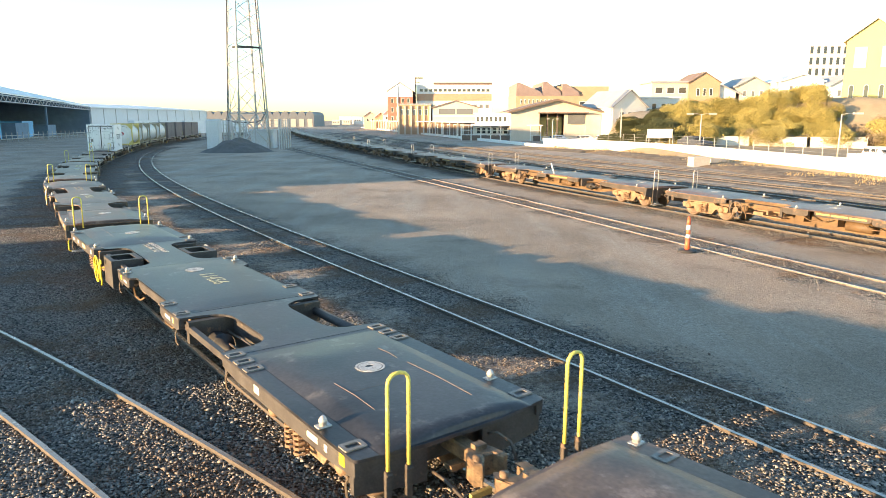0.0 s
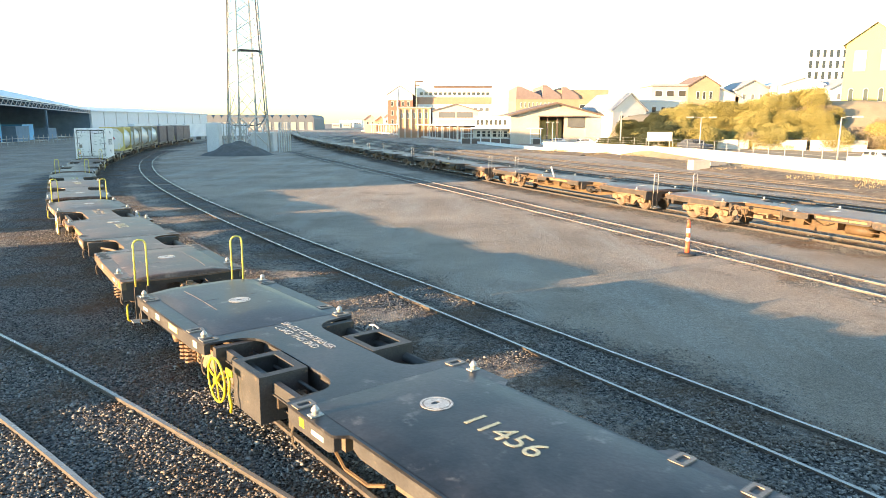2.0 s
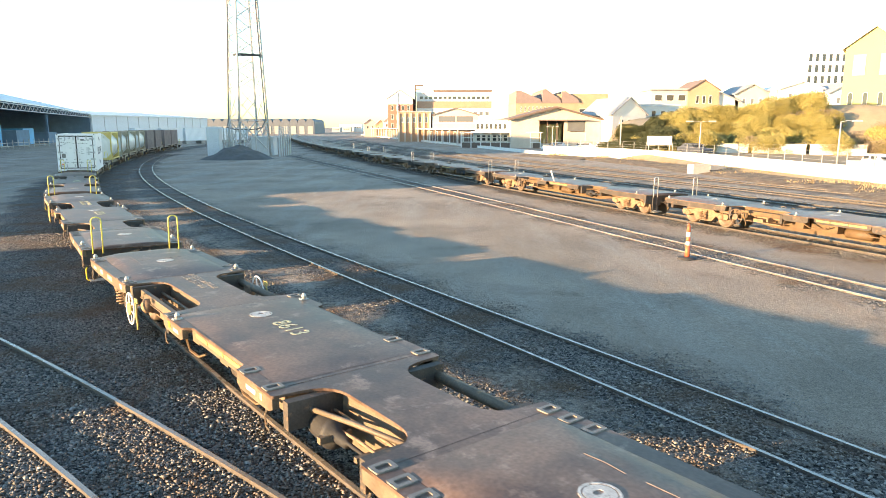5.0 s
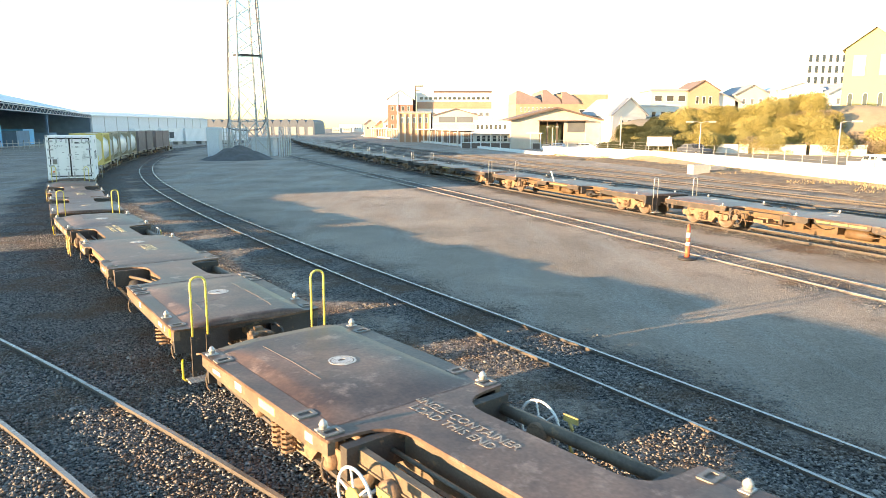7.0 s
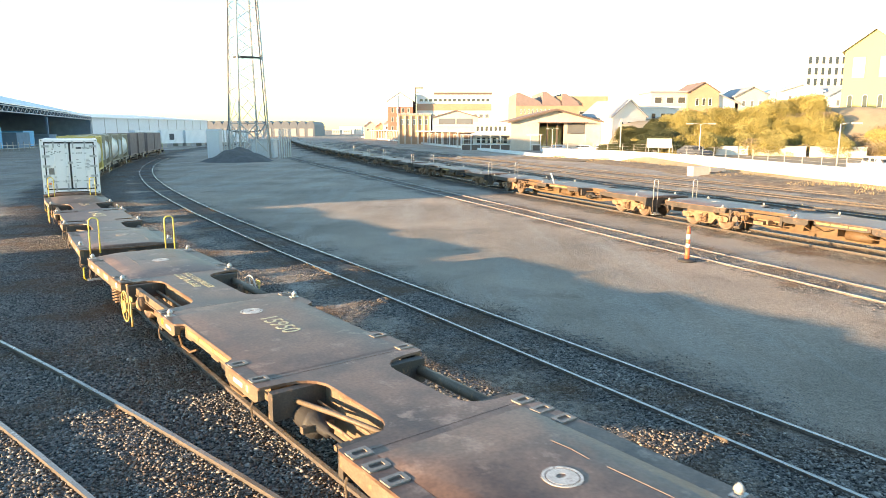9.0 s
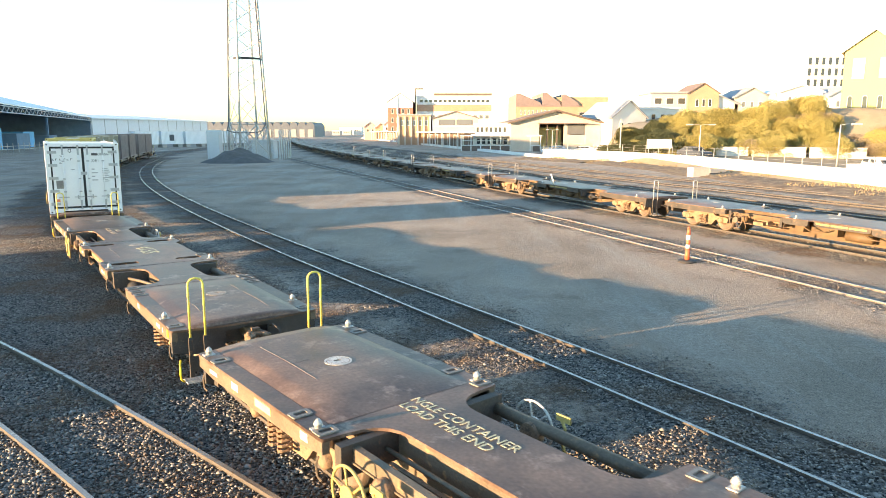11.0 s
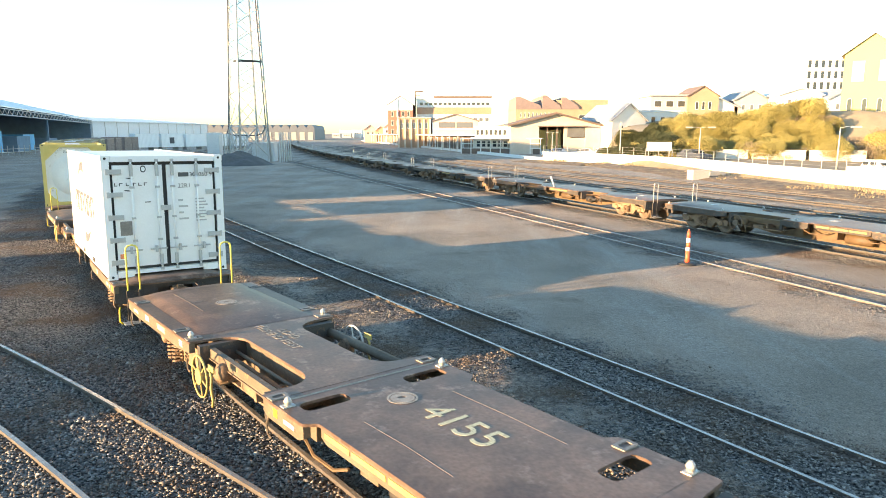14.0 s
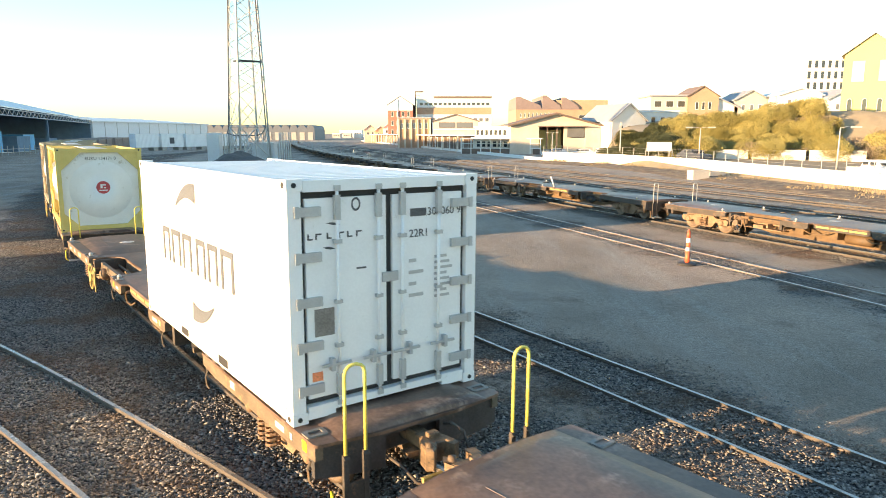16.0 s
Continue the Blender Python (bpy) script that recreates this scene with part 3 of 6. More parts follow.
def rolled(bm):
    """Softens the folds of a thin pressed plate whose rim lies on the deck."""
    bmesh.ops.triangulate(bm, faces=bm.faces)
    bmesh.ops.subdivide_edges(bm, edges=bm.edges, cuts=3, use_grid_fill=True)
    inner = [v for v in bm.verts if not v.is_boundary]
    for _ in range(2):
        bmesh.ops.smooth_vert(bm, verts=inner, factor=0.5, use_axis_z=True)
    for f in bm.faces:
        f.smooth = True
    return bm


def raised_panel(y0, y1, flip):
    """The folded top over a bogie: a raised field, open at the wagon's end, that slopes down to the spine, with corner facets."""
    bm = bmesh.new()
    ln = y1 - y0
    lo = [(-0.97, 0), (0.97, 0), (0.97, ln), (-0.97, ln)]
    hi = [(-0.50, 0.03), (0.50, 0.03), (0.74, 0.75), (0.74, ln - 1.45), (0.50, ln - 0.70), (-0.50, ln - 0.70), (-0.74, ln - 1.45), (-0.74, 0.75)]

    def at(p, z):
        return bm.verts.new((p[0], y1 - p[1] if flip else y0 + p[1], z))
    a, b = [at(p, DECK + 0.003) for p in lo], [at(p, DECK + RISE) for p in hi]
    bm.faces.new(b)
    for i in range(4):
        bm.faces.new((a[i], a[(i + 1) % 4], b[(2 * i + 1) % 8], b[2 * i]))
        bm.faces.new((a[i], b[2 * i], b[(2 * i - 1) % 8]))
    return rolled(bm)


def hoop(x, y, z0):
    bm = bmesh.new()
    w, r = 0.115, 0.1
    top = DECK + 0.838
    pts = [(x - w, y, z0), (x - w, y, top - r)]
    pts += [(x - w + r - r * math.cos(a), y, top - r + r * math.sin(a)) for a in (0.5, 1.0, 1.57)]
    pts += [(x + w - r + r * math.sin(a), y, top - r + r * math.cos(a)) for a in (0.0, 0.57, 1.07)]
    pts += [(x + w, y, top - r), (x + w, y, z0)]
    tube(bm, pts, 0.018, 7)
    return bm


def coupler(y, d):
    """Automatic knuckle coupler; d = -1 for the near end."""
    bm = bmesh.new()
    ys = sorted((y - d * 0.55, y + d * 0.26))
    box(bm, -0.085, 0.085, ys[0], ys[1], 0.66, 0.82)
    head = [(-0.12, 0.14), (0.14, 0.14), (0.20, 0.30), (0.23, 0.50), (0.13, 0.54), (0.08, 0.40), (-0.04, 0.38), (-0.10, 0.46), (-0.22, 0.56), (-0.29, 0.48), (-0.24, 0.28)]
    head = [(x * 0.8, y + d * (0.05 + v * 0.84)) for x, v in head]
    plate(bm, head if d > 0 else list(reversed(head)), [], 0.60, 0.83)
    lathe(bm, ((0.57, 0.0), (0.57, 0.045), (0.87, 0.045), (0.88, 0.0)), "z", 12, (-0.16, y + d * 0.42, 0))
    box(bm, -0.05, 0.07, y + d * 0.24 - 0.05, y + d * 0.24 + 0.05, 0.83, 0.88)
    ys = sorted((y - d * 0.02, y + d * 0.10))
    box(bm, -0.22, 0.22, ys[0], ys[1], 0.58, 0.64)
    return bm


def wagon(deck_mat, slots, boxy):
    sill = M["sill_dark" if boxy else "sill"]
    w = thing("container_wagon", "empty skeletal container wagon with folded brown steel deck", "freight wagon", "wagons of the moving train")
    bm = bmesh.new()
    o, h = deck_outline(slots)
    plate(bm, o, h, DECK - 0.035, DECK)
    part("deck", bm, deck_mat, w, "worn steel deck with scuffed facets")
    part("end_panel", raised_panel(0.10, 3.45, False), deck_mat, w)
    part("end_panel", raised_panel(13.05, 16.26, True), deck_mat, w)
    mid = 0.0 if slots else RISE_MID
    if mid:
        b = bmesh.new()
        lo = [b.verts.new((x, y, DECK + 0.003)) for x, y in ((-1.03, 6.05), (1.03, 6.05), (1.03, 9.98), (-1.03, 9.98))]
        hi = [b.verts.new((x, y, DECK + mid)) for x, y in ((-0.74, 6.55), (0.74, 6.55), (0.74, 9.50), (-0.74, 9.50))]
        b.faces.new(hi)
        for i in range(4):
            b.faces.new((lo[i], lo[(i + 1) % 4], hi[(i + 1) % 4], hi[i]))
        part("middle_panel", rolled(b), deck_mat, w)
    for sx in (-1, 1):
        b = bmesh.new()
        prof = [(0.7, DECK - 0.036), (15.6, DECK - 0.036), (15.6, 0.62), (12.9, 0.50), (11.2, 0.27), (4.9, 0.27), (3.3, 0.50), (0.7, 0.62)]
        x0, x1 = sorted((sx * 0.30, sx * 0.41))
        a = [b.verts.new((x0, y, z)) for y, z in prof]
        c = [b.verts.new((x1, y, z)) for y, z in prof]
        b.faces.new(a), b.faces.new(list(reversed(c)))
        for i in range(8):
            b.faces.new((a[i], a[(i + 1) % 8], c[(i + 1) % 8], c[i]))
        part("centre_girder", b, sill, w, "fish-bellied ochre steel girder")
    for sx in (-1, 1):
        for y0, y1 in ((0.18, 3.76), (5.78, 6.88), (7.0, 9.04), (9.16, 10.18), (12.82, LENGTH - 0.08)):
            b = bmesh.new()
            edge = NARROW if y0 == 7.0 else HALF
            x0, x1 = sorted((sx * (edge - 0.012), sx * (edge - 0.10)))
            deep = 0.15 if y0 == 7.0 else 0.18
            cut = 0.5 if y1 - y0 > 2.5 else 0.12
            vs = [(y0, DECK - 0.036), (y1, DECK - 0.036), (y1, DECK - deep), (y1 - cut, DECK - deep - 0.05), (y0 + cut, DECK - deep - 0.05), (y0, DECK - deep)]
            a = [b.verts.new((x0, y, z)) for y, z in vs]
            c = [b.verts.new((x1, y, z)) for y, z in vs]
            b.faces.new(a), b.faces.new(list(reversed(c)))
            for i in range(6):
                b.faces.new((a[i], a[(i + 1) % 6], c[(i + 1) % 6], c[i]))
            part("side_sill", b, sill, w)
        for y0, y1 in ((3.6, 5.95), (10.0, 13.0)):
            b = bmesh.new()
            if sx < 0 and y0 < 5 and boxy:
                box(b, -1.12, -1.04, y0 + 0.1, y1 - 0.1, 0.74, 0.84)
            elif sx < 0 and y0 < 5:
                tube(b, ((-0.52, y0 + 0.15, 0.86), (-0.70, y0 + 1.2, 0.82), (-0.86, y1 - 0.15, 0.74)), 0.032, 6)
                box(b, -0.92, -0.50, y0 + 0.75, y0 + 0.81, 0.60, 0.66)
                box(b, -0.95, -0.55, y0 + 1.5, y0 + 1.58, 0.52, 0.60)
            elif sx < 0:
                box(b, -0.98, -0.90, y0, y1, 0.72, 0.86)
                box(b, -1.0, -0.86, y0, y1, 0.70, 0.72)
            else:
                tube(b, ((1.05, y0, 0.74), (1.05, y1, 0.74)), 0.075, 10)
            part("side_beam", b, sill, w)
    for y0, y1 in ((3.85, 3.95), (5.55, 5.68), (10.26, 10.36), (12.60, 12.72), (0.36, 0.52), (15.8, 15.94)):
        part("cross_member", boxes((-1.12, 1.12, y0, y1, 0.56, DECK - 0.04)), M["frame"], w)
    for y in (0.13, LENGTH - 0.13):
        b = bmesh.new()
        plate(b, [(-1.2, 0.56), (-0.9, 0.50), (-0.36, 0.44), (-0.36, 0.80), (0.36, 0.80), (0.36, 0.44), (0.9, 0.50), (1.2, 0.56), (1.2, DECK - 0.036), (-1.2, DECK - 0.036)], [], -0.035, 0.035)
        # the darker steel paints in the shadow below the deck end
        part("headstock", moved(b, Matrix.Translation((0, y + (0.12 if y < 1 else -0.11), 0)) @ pose(0, 0, 0, 90, 0, 0)), M["sill_dark"], w)
    # brake gear seen through the openings
    b = bmesh.new()
    lathe(b, ((-1.5, 0.02), (-0.32, 0.025), (-0.30, 0.07), (-0.10, 0.08), (-0.06, 0.17), (0.0, 0.19), (0.03, 0.185), (0.05, 0.16), (0.36, 0.15), (0.40, 0.0)), "y", 18, (-0.72, 5.2, 0.56))
    part("brake_cylinder", b, M["gasket"], w)
    b = bmesh.new()
    lathe(b, ((-0.13, 0.0), (-0.12, 0.05), (-0.07, 0.065), (-0.062, 0.065)), "y", 12, (-0.72, 5.2, 0.56))
    part("cylinder_cap", b, M["cast"], w)
    b = bmesh.new()
    lathe(b, ((0.0, 0.16), (0.9, 0.16)), "y", 14, (0.72, 4.2, 0.55))
    part("air_reservoir", b, M["frame"], w)
    for x, z in ((-0.62, 0.78), (-0.74, 0.68), (0.80, 0.66)):
        b = bmesh.new()
        tube(b, ((x, 3.7, z), (x, 4.6, z + 0.02), (x + 0.1, 5.2, z - 0.1), (x + 0.1, 5.9, z - 0.1)), 0.02, 6)
        part("brake_pipe", b, M["frame" if boxy else "rusty"], w)
        b = bmesh.new()
        tube(b, ((x, 10.1, z), (x, 11.4, z), (x + 0.06, 12.9, z - 0.06)), 0.026, 6)
        part("brake_pipe", b, M["sill_dark" if boxy else "sill"], w)
    b = bmesh.new()
    lathe(b, ((0.0, 0.0), (0.02, 0.17), (0.9, 0.17), (0.92, 0.0)), "y", 14, (-0.72, 7.1, 0.55))
    part("air_reservoir", b, M["frame"], w)
    for y in (6.3, 8.3, 9.6):
        part("underframe_box", boxes((-0.82, -0.50, y, y + 0.34, 0.46, 0.74)), M["sill"], w)
        part("underframe_box", boxes((0.50, 0.82, y, y + 0.34, 0.46, 0.74)), M["sill"], w)
    for y in (6.2, 8.4):
        b = bmesh.new()
        tube(b, ((-1.10, y, 0.70), (-1.13, y + 0.25, 0.60), (-1.12, y + 0.7, 0.58), (-1.08, y + 1.0, 0.68)), 0.02, 5)
        part("side_pipe", b, M["ochre"], w)
    part("brake_lever", boxes((-0.68, -0.63, 10.6, 12.4, 0.60, 0.68), (-0.95, -0.55, 11.0, 11.08, 0.52, 0.66), (-0.95, -0.55, 12.0, 12.08, 0.50, 0.62)), M["rusty"], w)
    part("equipment_tray", boxes((-0.85, -0.48, 10.5, 12.5, 0.44, 0.47), (-0.86, -0.5, 11.3, 11.75, 0.47, 0.58), (0.5, 0.9, 10.6, 11.6, 0.45, 0.60)), M["rusty"] if not boxy else M["frame"], w)
    if boxy:
        for sx in (-1, 1):
            b = bmesh.new()
            x0, x1 = sorted((sx * 0.50, sx * 1.16))
            plate(b, [(x0, 11.06), (x1, 11.06), (x1, 11.90), (x0, 11.90)], [[(x0 + 0.05, 11.12), (x1 - 0.05, 11.12), (x1 - 0.05, 11.84), (x0 + 0.05, 11.84)]], 0.34, 0.93)
            case = part("brake_box", b, M["sill_dark"], w, "dark open steel box")
            b = bmesh.new()
            plate(b, [(x0, 11.06), (x1, 11.06), (x1, 11.90), (x0, 11.90)], [fillet([(x0 + 0.1, 11.18), (x0 + 0.54, 11.18), (x0 + 0.54, 11.78), (x0 + 0.1, 11.78)], [0.04] * 4, 2)], 0.932, 0.95)
            part("lid", b, M["sill_dark"], case)
    # handwheels
    for x, key in ((-1.27, "yellow" if boxy else "ochre_bright"), (1.27, "galv")):
        b = bmesh.new()
        ring = [(x, 12.22 + 0.30 * math.cos(a * math.pi / 12), 0.60 + 0.30 * math.sin(a * math.pi / 12)) for a in range(24)]
        tube(b, ring, 0.016, 6, True)
        hub = bmesh.new()
        lathe(hub, ((x - 0.03, 0.05 if boxy else 0.12), (x + 0.03, 0.05 if boxy else 0.10)), "x", 14, (0, 12.22, 0.60))
        wheel = part("handwheel", b, M[key], w, "spoked handbrake wheel")
        part("hub", hub, M["yellow" if boxy else "ochre_bright"] if x < 0 else M[key], wheel)
        b = bmesh.new()
        tube(b, ((x * 0.975, 12.22, 0.60), (x * 0.7, 12.22, 0.60)), 0.018, 6)
        part("axle", b, M[key], wheel)
        for a in range(6):
            b = bmesh.new()
            u = a * math.pi / 3 + 0.3
            tube(b, ((x, 12.22 + 0.04 * math.cos(u), 0.60 + 0.04 * math.sin(u)), (x, 12.22 + 0.29 * math.cos(u), 0.60 + 0.29 * math.sin(u))), 0.012, 5)
            part("spoke", b, M[key], wheel)
        b = bmesh.new()
        tube(b, ((x, 11.80, 0.82), (x, 11.74, 0.72), (x, 11.78, 0.55), (x, 11.72, 0.40), (x, 11.74, 0.30)), 0.02, 6)
        box(b, x - 0.02 if x > 0 else x, x if x > 0 else x + 0.02, 11.66, 11.86, 0.80, 0.88)
        part("brake_handle", b, M["yellow" if boxy else "ochre_bright"], w)
        b = bmesh.new()
        lathe(b, ((x * 0.74, 0.13), (x * 0.84, 0.14), (x * 0.88, 0.07)), "x", 14, (0, 12.0, 0.66))
        part("brake_drum", b, M["rusty"], w)
    # locks, castings and marks
    first = None
    for sx in (-1, 1):
        for y in (0.98, 6.02 if slots else 13.05, 9.7, 12.98 if slots else 16.08):
            mm = pose(sx * 1.12, y, DECK)
            if first is None:
                first = part("twistlock", twistlock(), M["galv"], w, "pale container twistlock")
                first.matrix_basis = mm
            else:
                share(w, first, mm)
    first = None
    for sx in (-1, 1):
        for y in (0.42, 2.95, 3.27, 3.58, 6.02, 6.72, 10.02, 12.95, 13.5, 15.75):
            if slots and y in (6.02,):
                continue
            mm = pose(sx * 1.09, y, DECK)
            if first is None:
                first = part("slot_casting", slot_casting(), M["cast"], w)
                first.matrix_basis = mm
            else:
                share(w, first, mm)
    for y, z in ((2.02, DECK + RISE + 0.002), (9.1, DECK + mid + 0.002), (14.6, DECK + RISE + 0.002)):
        b = bmesh.new()
        o = [(0.05 + 0.185 * math.cos(a * math.pi / 16), y + 0.185 * math.sin(a * math.pi / 16)) for a in range(32)]
        i1 = [(0.05 + 0.158 * math.cos(a * math.pi / 16), y + 0.158 * math.sin(a * math.pi / 16)) for a in range(32)]
        i2 = [(0.05 + 0.145 * math.cos(a * math.pi / 16), y + 0.145 * math.sin(a * math.pi / 16)) for a in range(32)]
        plate(b, o, [i1], z, z + 0.004)
        i3 = [(0.05 + 0.055 * math.cos(a * math.pi / 8), y + 0.02 + 0.035 * math.sin(a * math.pi / 8)) for a in range(16)]
        plate(b, i2, [i3], z, z + 0.004)
        part("round_mark", b, M["faint" if slots else "mark"], w, "round worn white painted mark")
    # weld seams on the deck
    for y0, y1, x in ((0.6, 1.9, 0.52), (2.1, 2.58, 0.50), (0.9, 1.8, -0.56), (14.2, 15.8, -0.50)) + (((7.1, 8.9, 0.66), (7.3, 8.8, -0.66)) if slots else ()):
        b = bmesh.new()
        zz = DECK + (RISE if y0 < 3 or y0 > 13 else mid)
        tube(b, ((x, y0, zz - 0.001), (x + 0.02, (y0 + y1) / 2, zz - 0.001), (x, y1, zz - 0.001)), 0.004, 4)
        part("weld_seam", b, M["ghost"], w, "worn pale weld line")
    for y, x0, x1, zz in ((1.45, -0.50, -0.12, RISE - 0.001), (14.9, 0.15, 0.50, RISE - 0.001), (14.9, -0.50, -0.2, RISE - 0.001)):
        b = bmesh.new()
        tube(b, ((x0, y, DECK + zz), (x1, y, DECK + zz)), 0.004, 4)
        part("weld_seam", b, M["ghost"], w, "worn pale weld line")
    for y in (5.95, 9.98, 3.58):
        b = bmesh.new()
        tube(b, ((-0.95, y, DECK), (0.95, y, DECK)), 0.004, 4)
        part("weld_seam", b, deck_mat, w)
    # reflective strips on the narrow sills
    for sx in (-1, 1):
        for y0, y1 in () if boxy else ((7.15, 7.75), (7.8, 8.4), (8.45, 8.95)):
            x0, x1 = sorted((sx * (NARROW - 0.012), sx * (NARROW - 0.004)))
            part("reflective_strip", boxes((x0, x1, y0, y1, DECK - 0.13, DECK - 0.07)), M["ochre_bright"], w, "dusty yellow reflective strip")
    # side plates and labels
    for sx in (-1, 1):
        x = sx * (HALF - 0.006)
        for y, dy, z0, z1, key in ((0.42, 0.10, 0.74, 0.90, "yellow"), (0.75, 0.06, 0.75, 0.86, "mark"), (1.05, 0.24, 0.79, 0.86, "mark"), (2.55, 0.16, 0.73, 0.88, "mark"), (6.1, 0.08, 0.74, 0.87, "pale_yellow"), (6.42, 0.30, 0.75, 0.85, "mark"), (9.5, 0.26, 0.77, 0.84, "mark"), (9.85, 0.10, 0.71, 0.88, "yellow"), (13.2, 0.16, 0.72, 0.88, "mark"), (14.2, 0.42, 0.74, 0.88, "pale_yellow"), (15.0, 0.20, 0.70, 0.88, "mark"), (15.7, 0.26, 0.76, 0.84, "mark")):
            xs = sorted((x, x - sx * 0.01))
            part("label_plate", boxes((xs[0], xs[1], y - dy / 2, y + dy / 2, max(z0, 0.785), z1)), M[key], w)
        for y in (0.35, 3.65, 6.0, 10.1, 12.95, 16.1):
            b = bmesh.new()
            tube(b, ((x - sx * 0.03, y, 0.70), (x, y, 0.62), (x, y - 0.03, 0.50), (x - sx * 0.02, y - 0.08, 0.46)), 0.014, 5)
            part("tie_hook", b, M["sill"], w)
    # ends: handrail hoop, step, coupler, hoses
    for x, y, d in ((-0.87, -0.04, -1), (0.84, LENGTH + 0.34, 1)):
        part("hoop_rail", hoop(x, y, 0.80), M["hoop"], w, "faded yellow shunter's handrail hoop")
        b = bmesh.new()
        for u in (-0.115, 0.115):
            box(b, x + u - 0.03, x + u + 0.03, y - 0.02, y + 0.02, 0.22, 0.86)
            tube(b, ((x + u - 0.03, y - 0.03, 0.83), (x + u + 0.03, y - 0.03, 0.83)), 0.012, 5)
        box(b, x - 0.10, x + 0.10, y - 0.012, y + 0.012, 0.30, 0.55)
        part("step_bracket", b, M["frame"], w)
        b = bmesh.new()
        y0, y1 = sorted((y - d * 0.02, y + d * 0.24))
        for i in range(5):
            yy = y0 + (y1 - y0) * (i + 0.5) / 5
            box(b, x - 0.24, x + 0.24, yy - 0.012, yy + 0.012, 0.20, 0.215)
        for i in range(6):
            xx = x - 0.24 + 0.48 * i / 5
            box(b, xx - 0.008, xx + 0.008, y0, y1, 0.195, 0.21)
        part("step_tread", b, M["galv"], w)
        b = bmesh.new()
        tube(b, ((x * 1.32, y, 0.52), (x * 1.36, y + d * 0.10, 0.50), (x * 1.36, y + d * 0.11, 0.26), (x * 1.3, y + d * 0.08, 0.2)), 0.017, 6)
        part("shunter_grip", b, M["yellow"], w)
    for y, d in ((0.1, -1), (LENGTH - 0.1, 1)):
        part("coupler", coupler(y, d), M["coupler"], w, "rusty automatic coupler", 0.018)
        b = bmesh.new()
        tube(b, ((-0.40, y, 0.62), (-0.36, y + d * 0.2, 0.58), (-0.30, y + d * 0.4, 0.46), (-0.12, y + d * 0.54, 0.44)), 0.02, 6)
        part("air_hose", b, M["frame"], w)
        b = bmesh.new()
        tube(b, ((0.34, y, 0.80), (0.34, y + d * 0.14, 0.86), (0.40, y + d * 0.28, 0.80), (0.36, y + d * 0.42, 0.66)), 0.016, 6)
        part("air_hose", b, M["frame"], w)
        part("uncoupling_lever", boxes((-0.30, -0.05, y + d * 0.5 - 0.02, y + d * 0.5 + 0.02, 0.50, 0.56)), M["ochre_bright"], w)
    for yc in (PIN_A, PIN_B):
        g = bogie(w)
        g.matrix_basis = pose(0, yc, 0)
    return w


def wagon_pose(c, s, z=RAIL_TOP):
    xa, ya, _ = spot(c, s + PIN_A)
    xb, yb, _ = spot(c, s + PIN_B)
    h = math.atan2(-(xb - xa), yb - ya)
    return pose(xa + PIN_A * math.sin(h), ya - PIN_A * math.cos(h), z, 0, 0.5, math.degrees(h))


def deck_text(w, body, size, x, y, deg, key, z=None):
    bm = moved(lettering(body, size, 0.0015), pose(x, y, (z or DECK) + 0.004, 0, 0, deg))
    part("deck_lettering", bm, M[key], w, "painted deck lettering")


def travelled(t):
    """Metres gone by the train: nearly steady, with the slack of its couplings taken up on the way."""
    slack = np.interp(t, (0, 1, 2, 4, 6.3, 7.5, 9, 12, 16), (0, 0.08, 0.13, 0.17, 0.14, 0.04, 0.03, 0.06, -0.02))
    return 4.28 * t + 0.013 * t * (t - 16.0) + float(slack)


S_FIRST = -4.584
plain = wagon(M["deck"], False, False)
blue = wagon(M["deck_blue"], False, True)
slotted = wagon(M["deck"], True, False)
tagged(blue, "empty skeletal container wagon with dark blue-grey steel deck", "freight wagon", "wagons of the moving train")
tagged(slotted, "empty skeletal container wagon with slotted rusty brown deck", "freight wagon", "wagons of the moving train")
TRAIN_WAGONS = {-2: copy_thing(plain, pose(0, 0, 0)), -1: copy_thing(plain, pose(0, 0, 0)), 0: blue, 1: copy_thing(plain, pose(0, 0, 0)), 2: copy_thing(plain, pose(0, 0, 0)), 3: slotted}
for k in range(4, 9):
    TRAIN_WAGONS[k] = copy_thing(plain, pose(0, 0, 0))
stabled = []
for k in range(-2, 13):
    o = copy_thing(plain, wagon_pose(STABLE, 10.5 + k * PITCH))
    for q in o.children_recursive:
        kind_of = q.name.split(".")[0]
        if kind_of in ("hoop_rail", "handwheel", "hub", "spoke", "axle", "label_plate", "tie_hook", "uncoupling_lever", "shunter_grip", "brake_handle", "brake_drum", "side_sill", "centre_girder", "side_beam", "side_pipe", "underframe_box", "air_reservoir"):
            q.material_slots[0].link = "OBJECT"
            q.material_slots[0].material = M["galv"] if kind_of == "hoop_rail" else M["wheel"] if kind_of in ("handwheel", "hub", "spoke") else M["frame"] if kind_of in ("side_sill", "label_plate") else M["ochre"]
    stabled.append(tagged(o, "empty stabled container wagon with sunlit ochre side frames", "freight wagon", "stabled wagons"))
for k, ob in TRAIN_WAGONS.items():
    ob.matrix_basis = wagon_pose(TRAIN, S_FIRST + k * PITCH)
for q in TRAIN_WAGONS[1].children_recursive:
    if q.name.split(".")[0] in ("handwheel", "spoke", "axle"):
        q.material_slots[0].link = "OBJECT"
        q.material_slots[0].material = M["white"]
plain.matrix_basis = wagon_pose(STABLE, 10.5 + 13 * PITCH)
tagged(plain, "empty stabled container wagon with sunlit ochre side frames", "freight wagon", "stabled wagons")
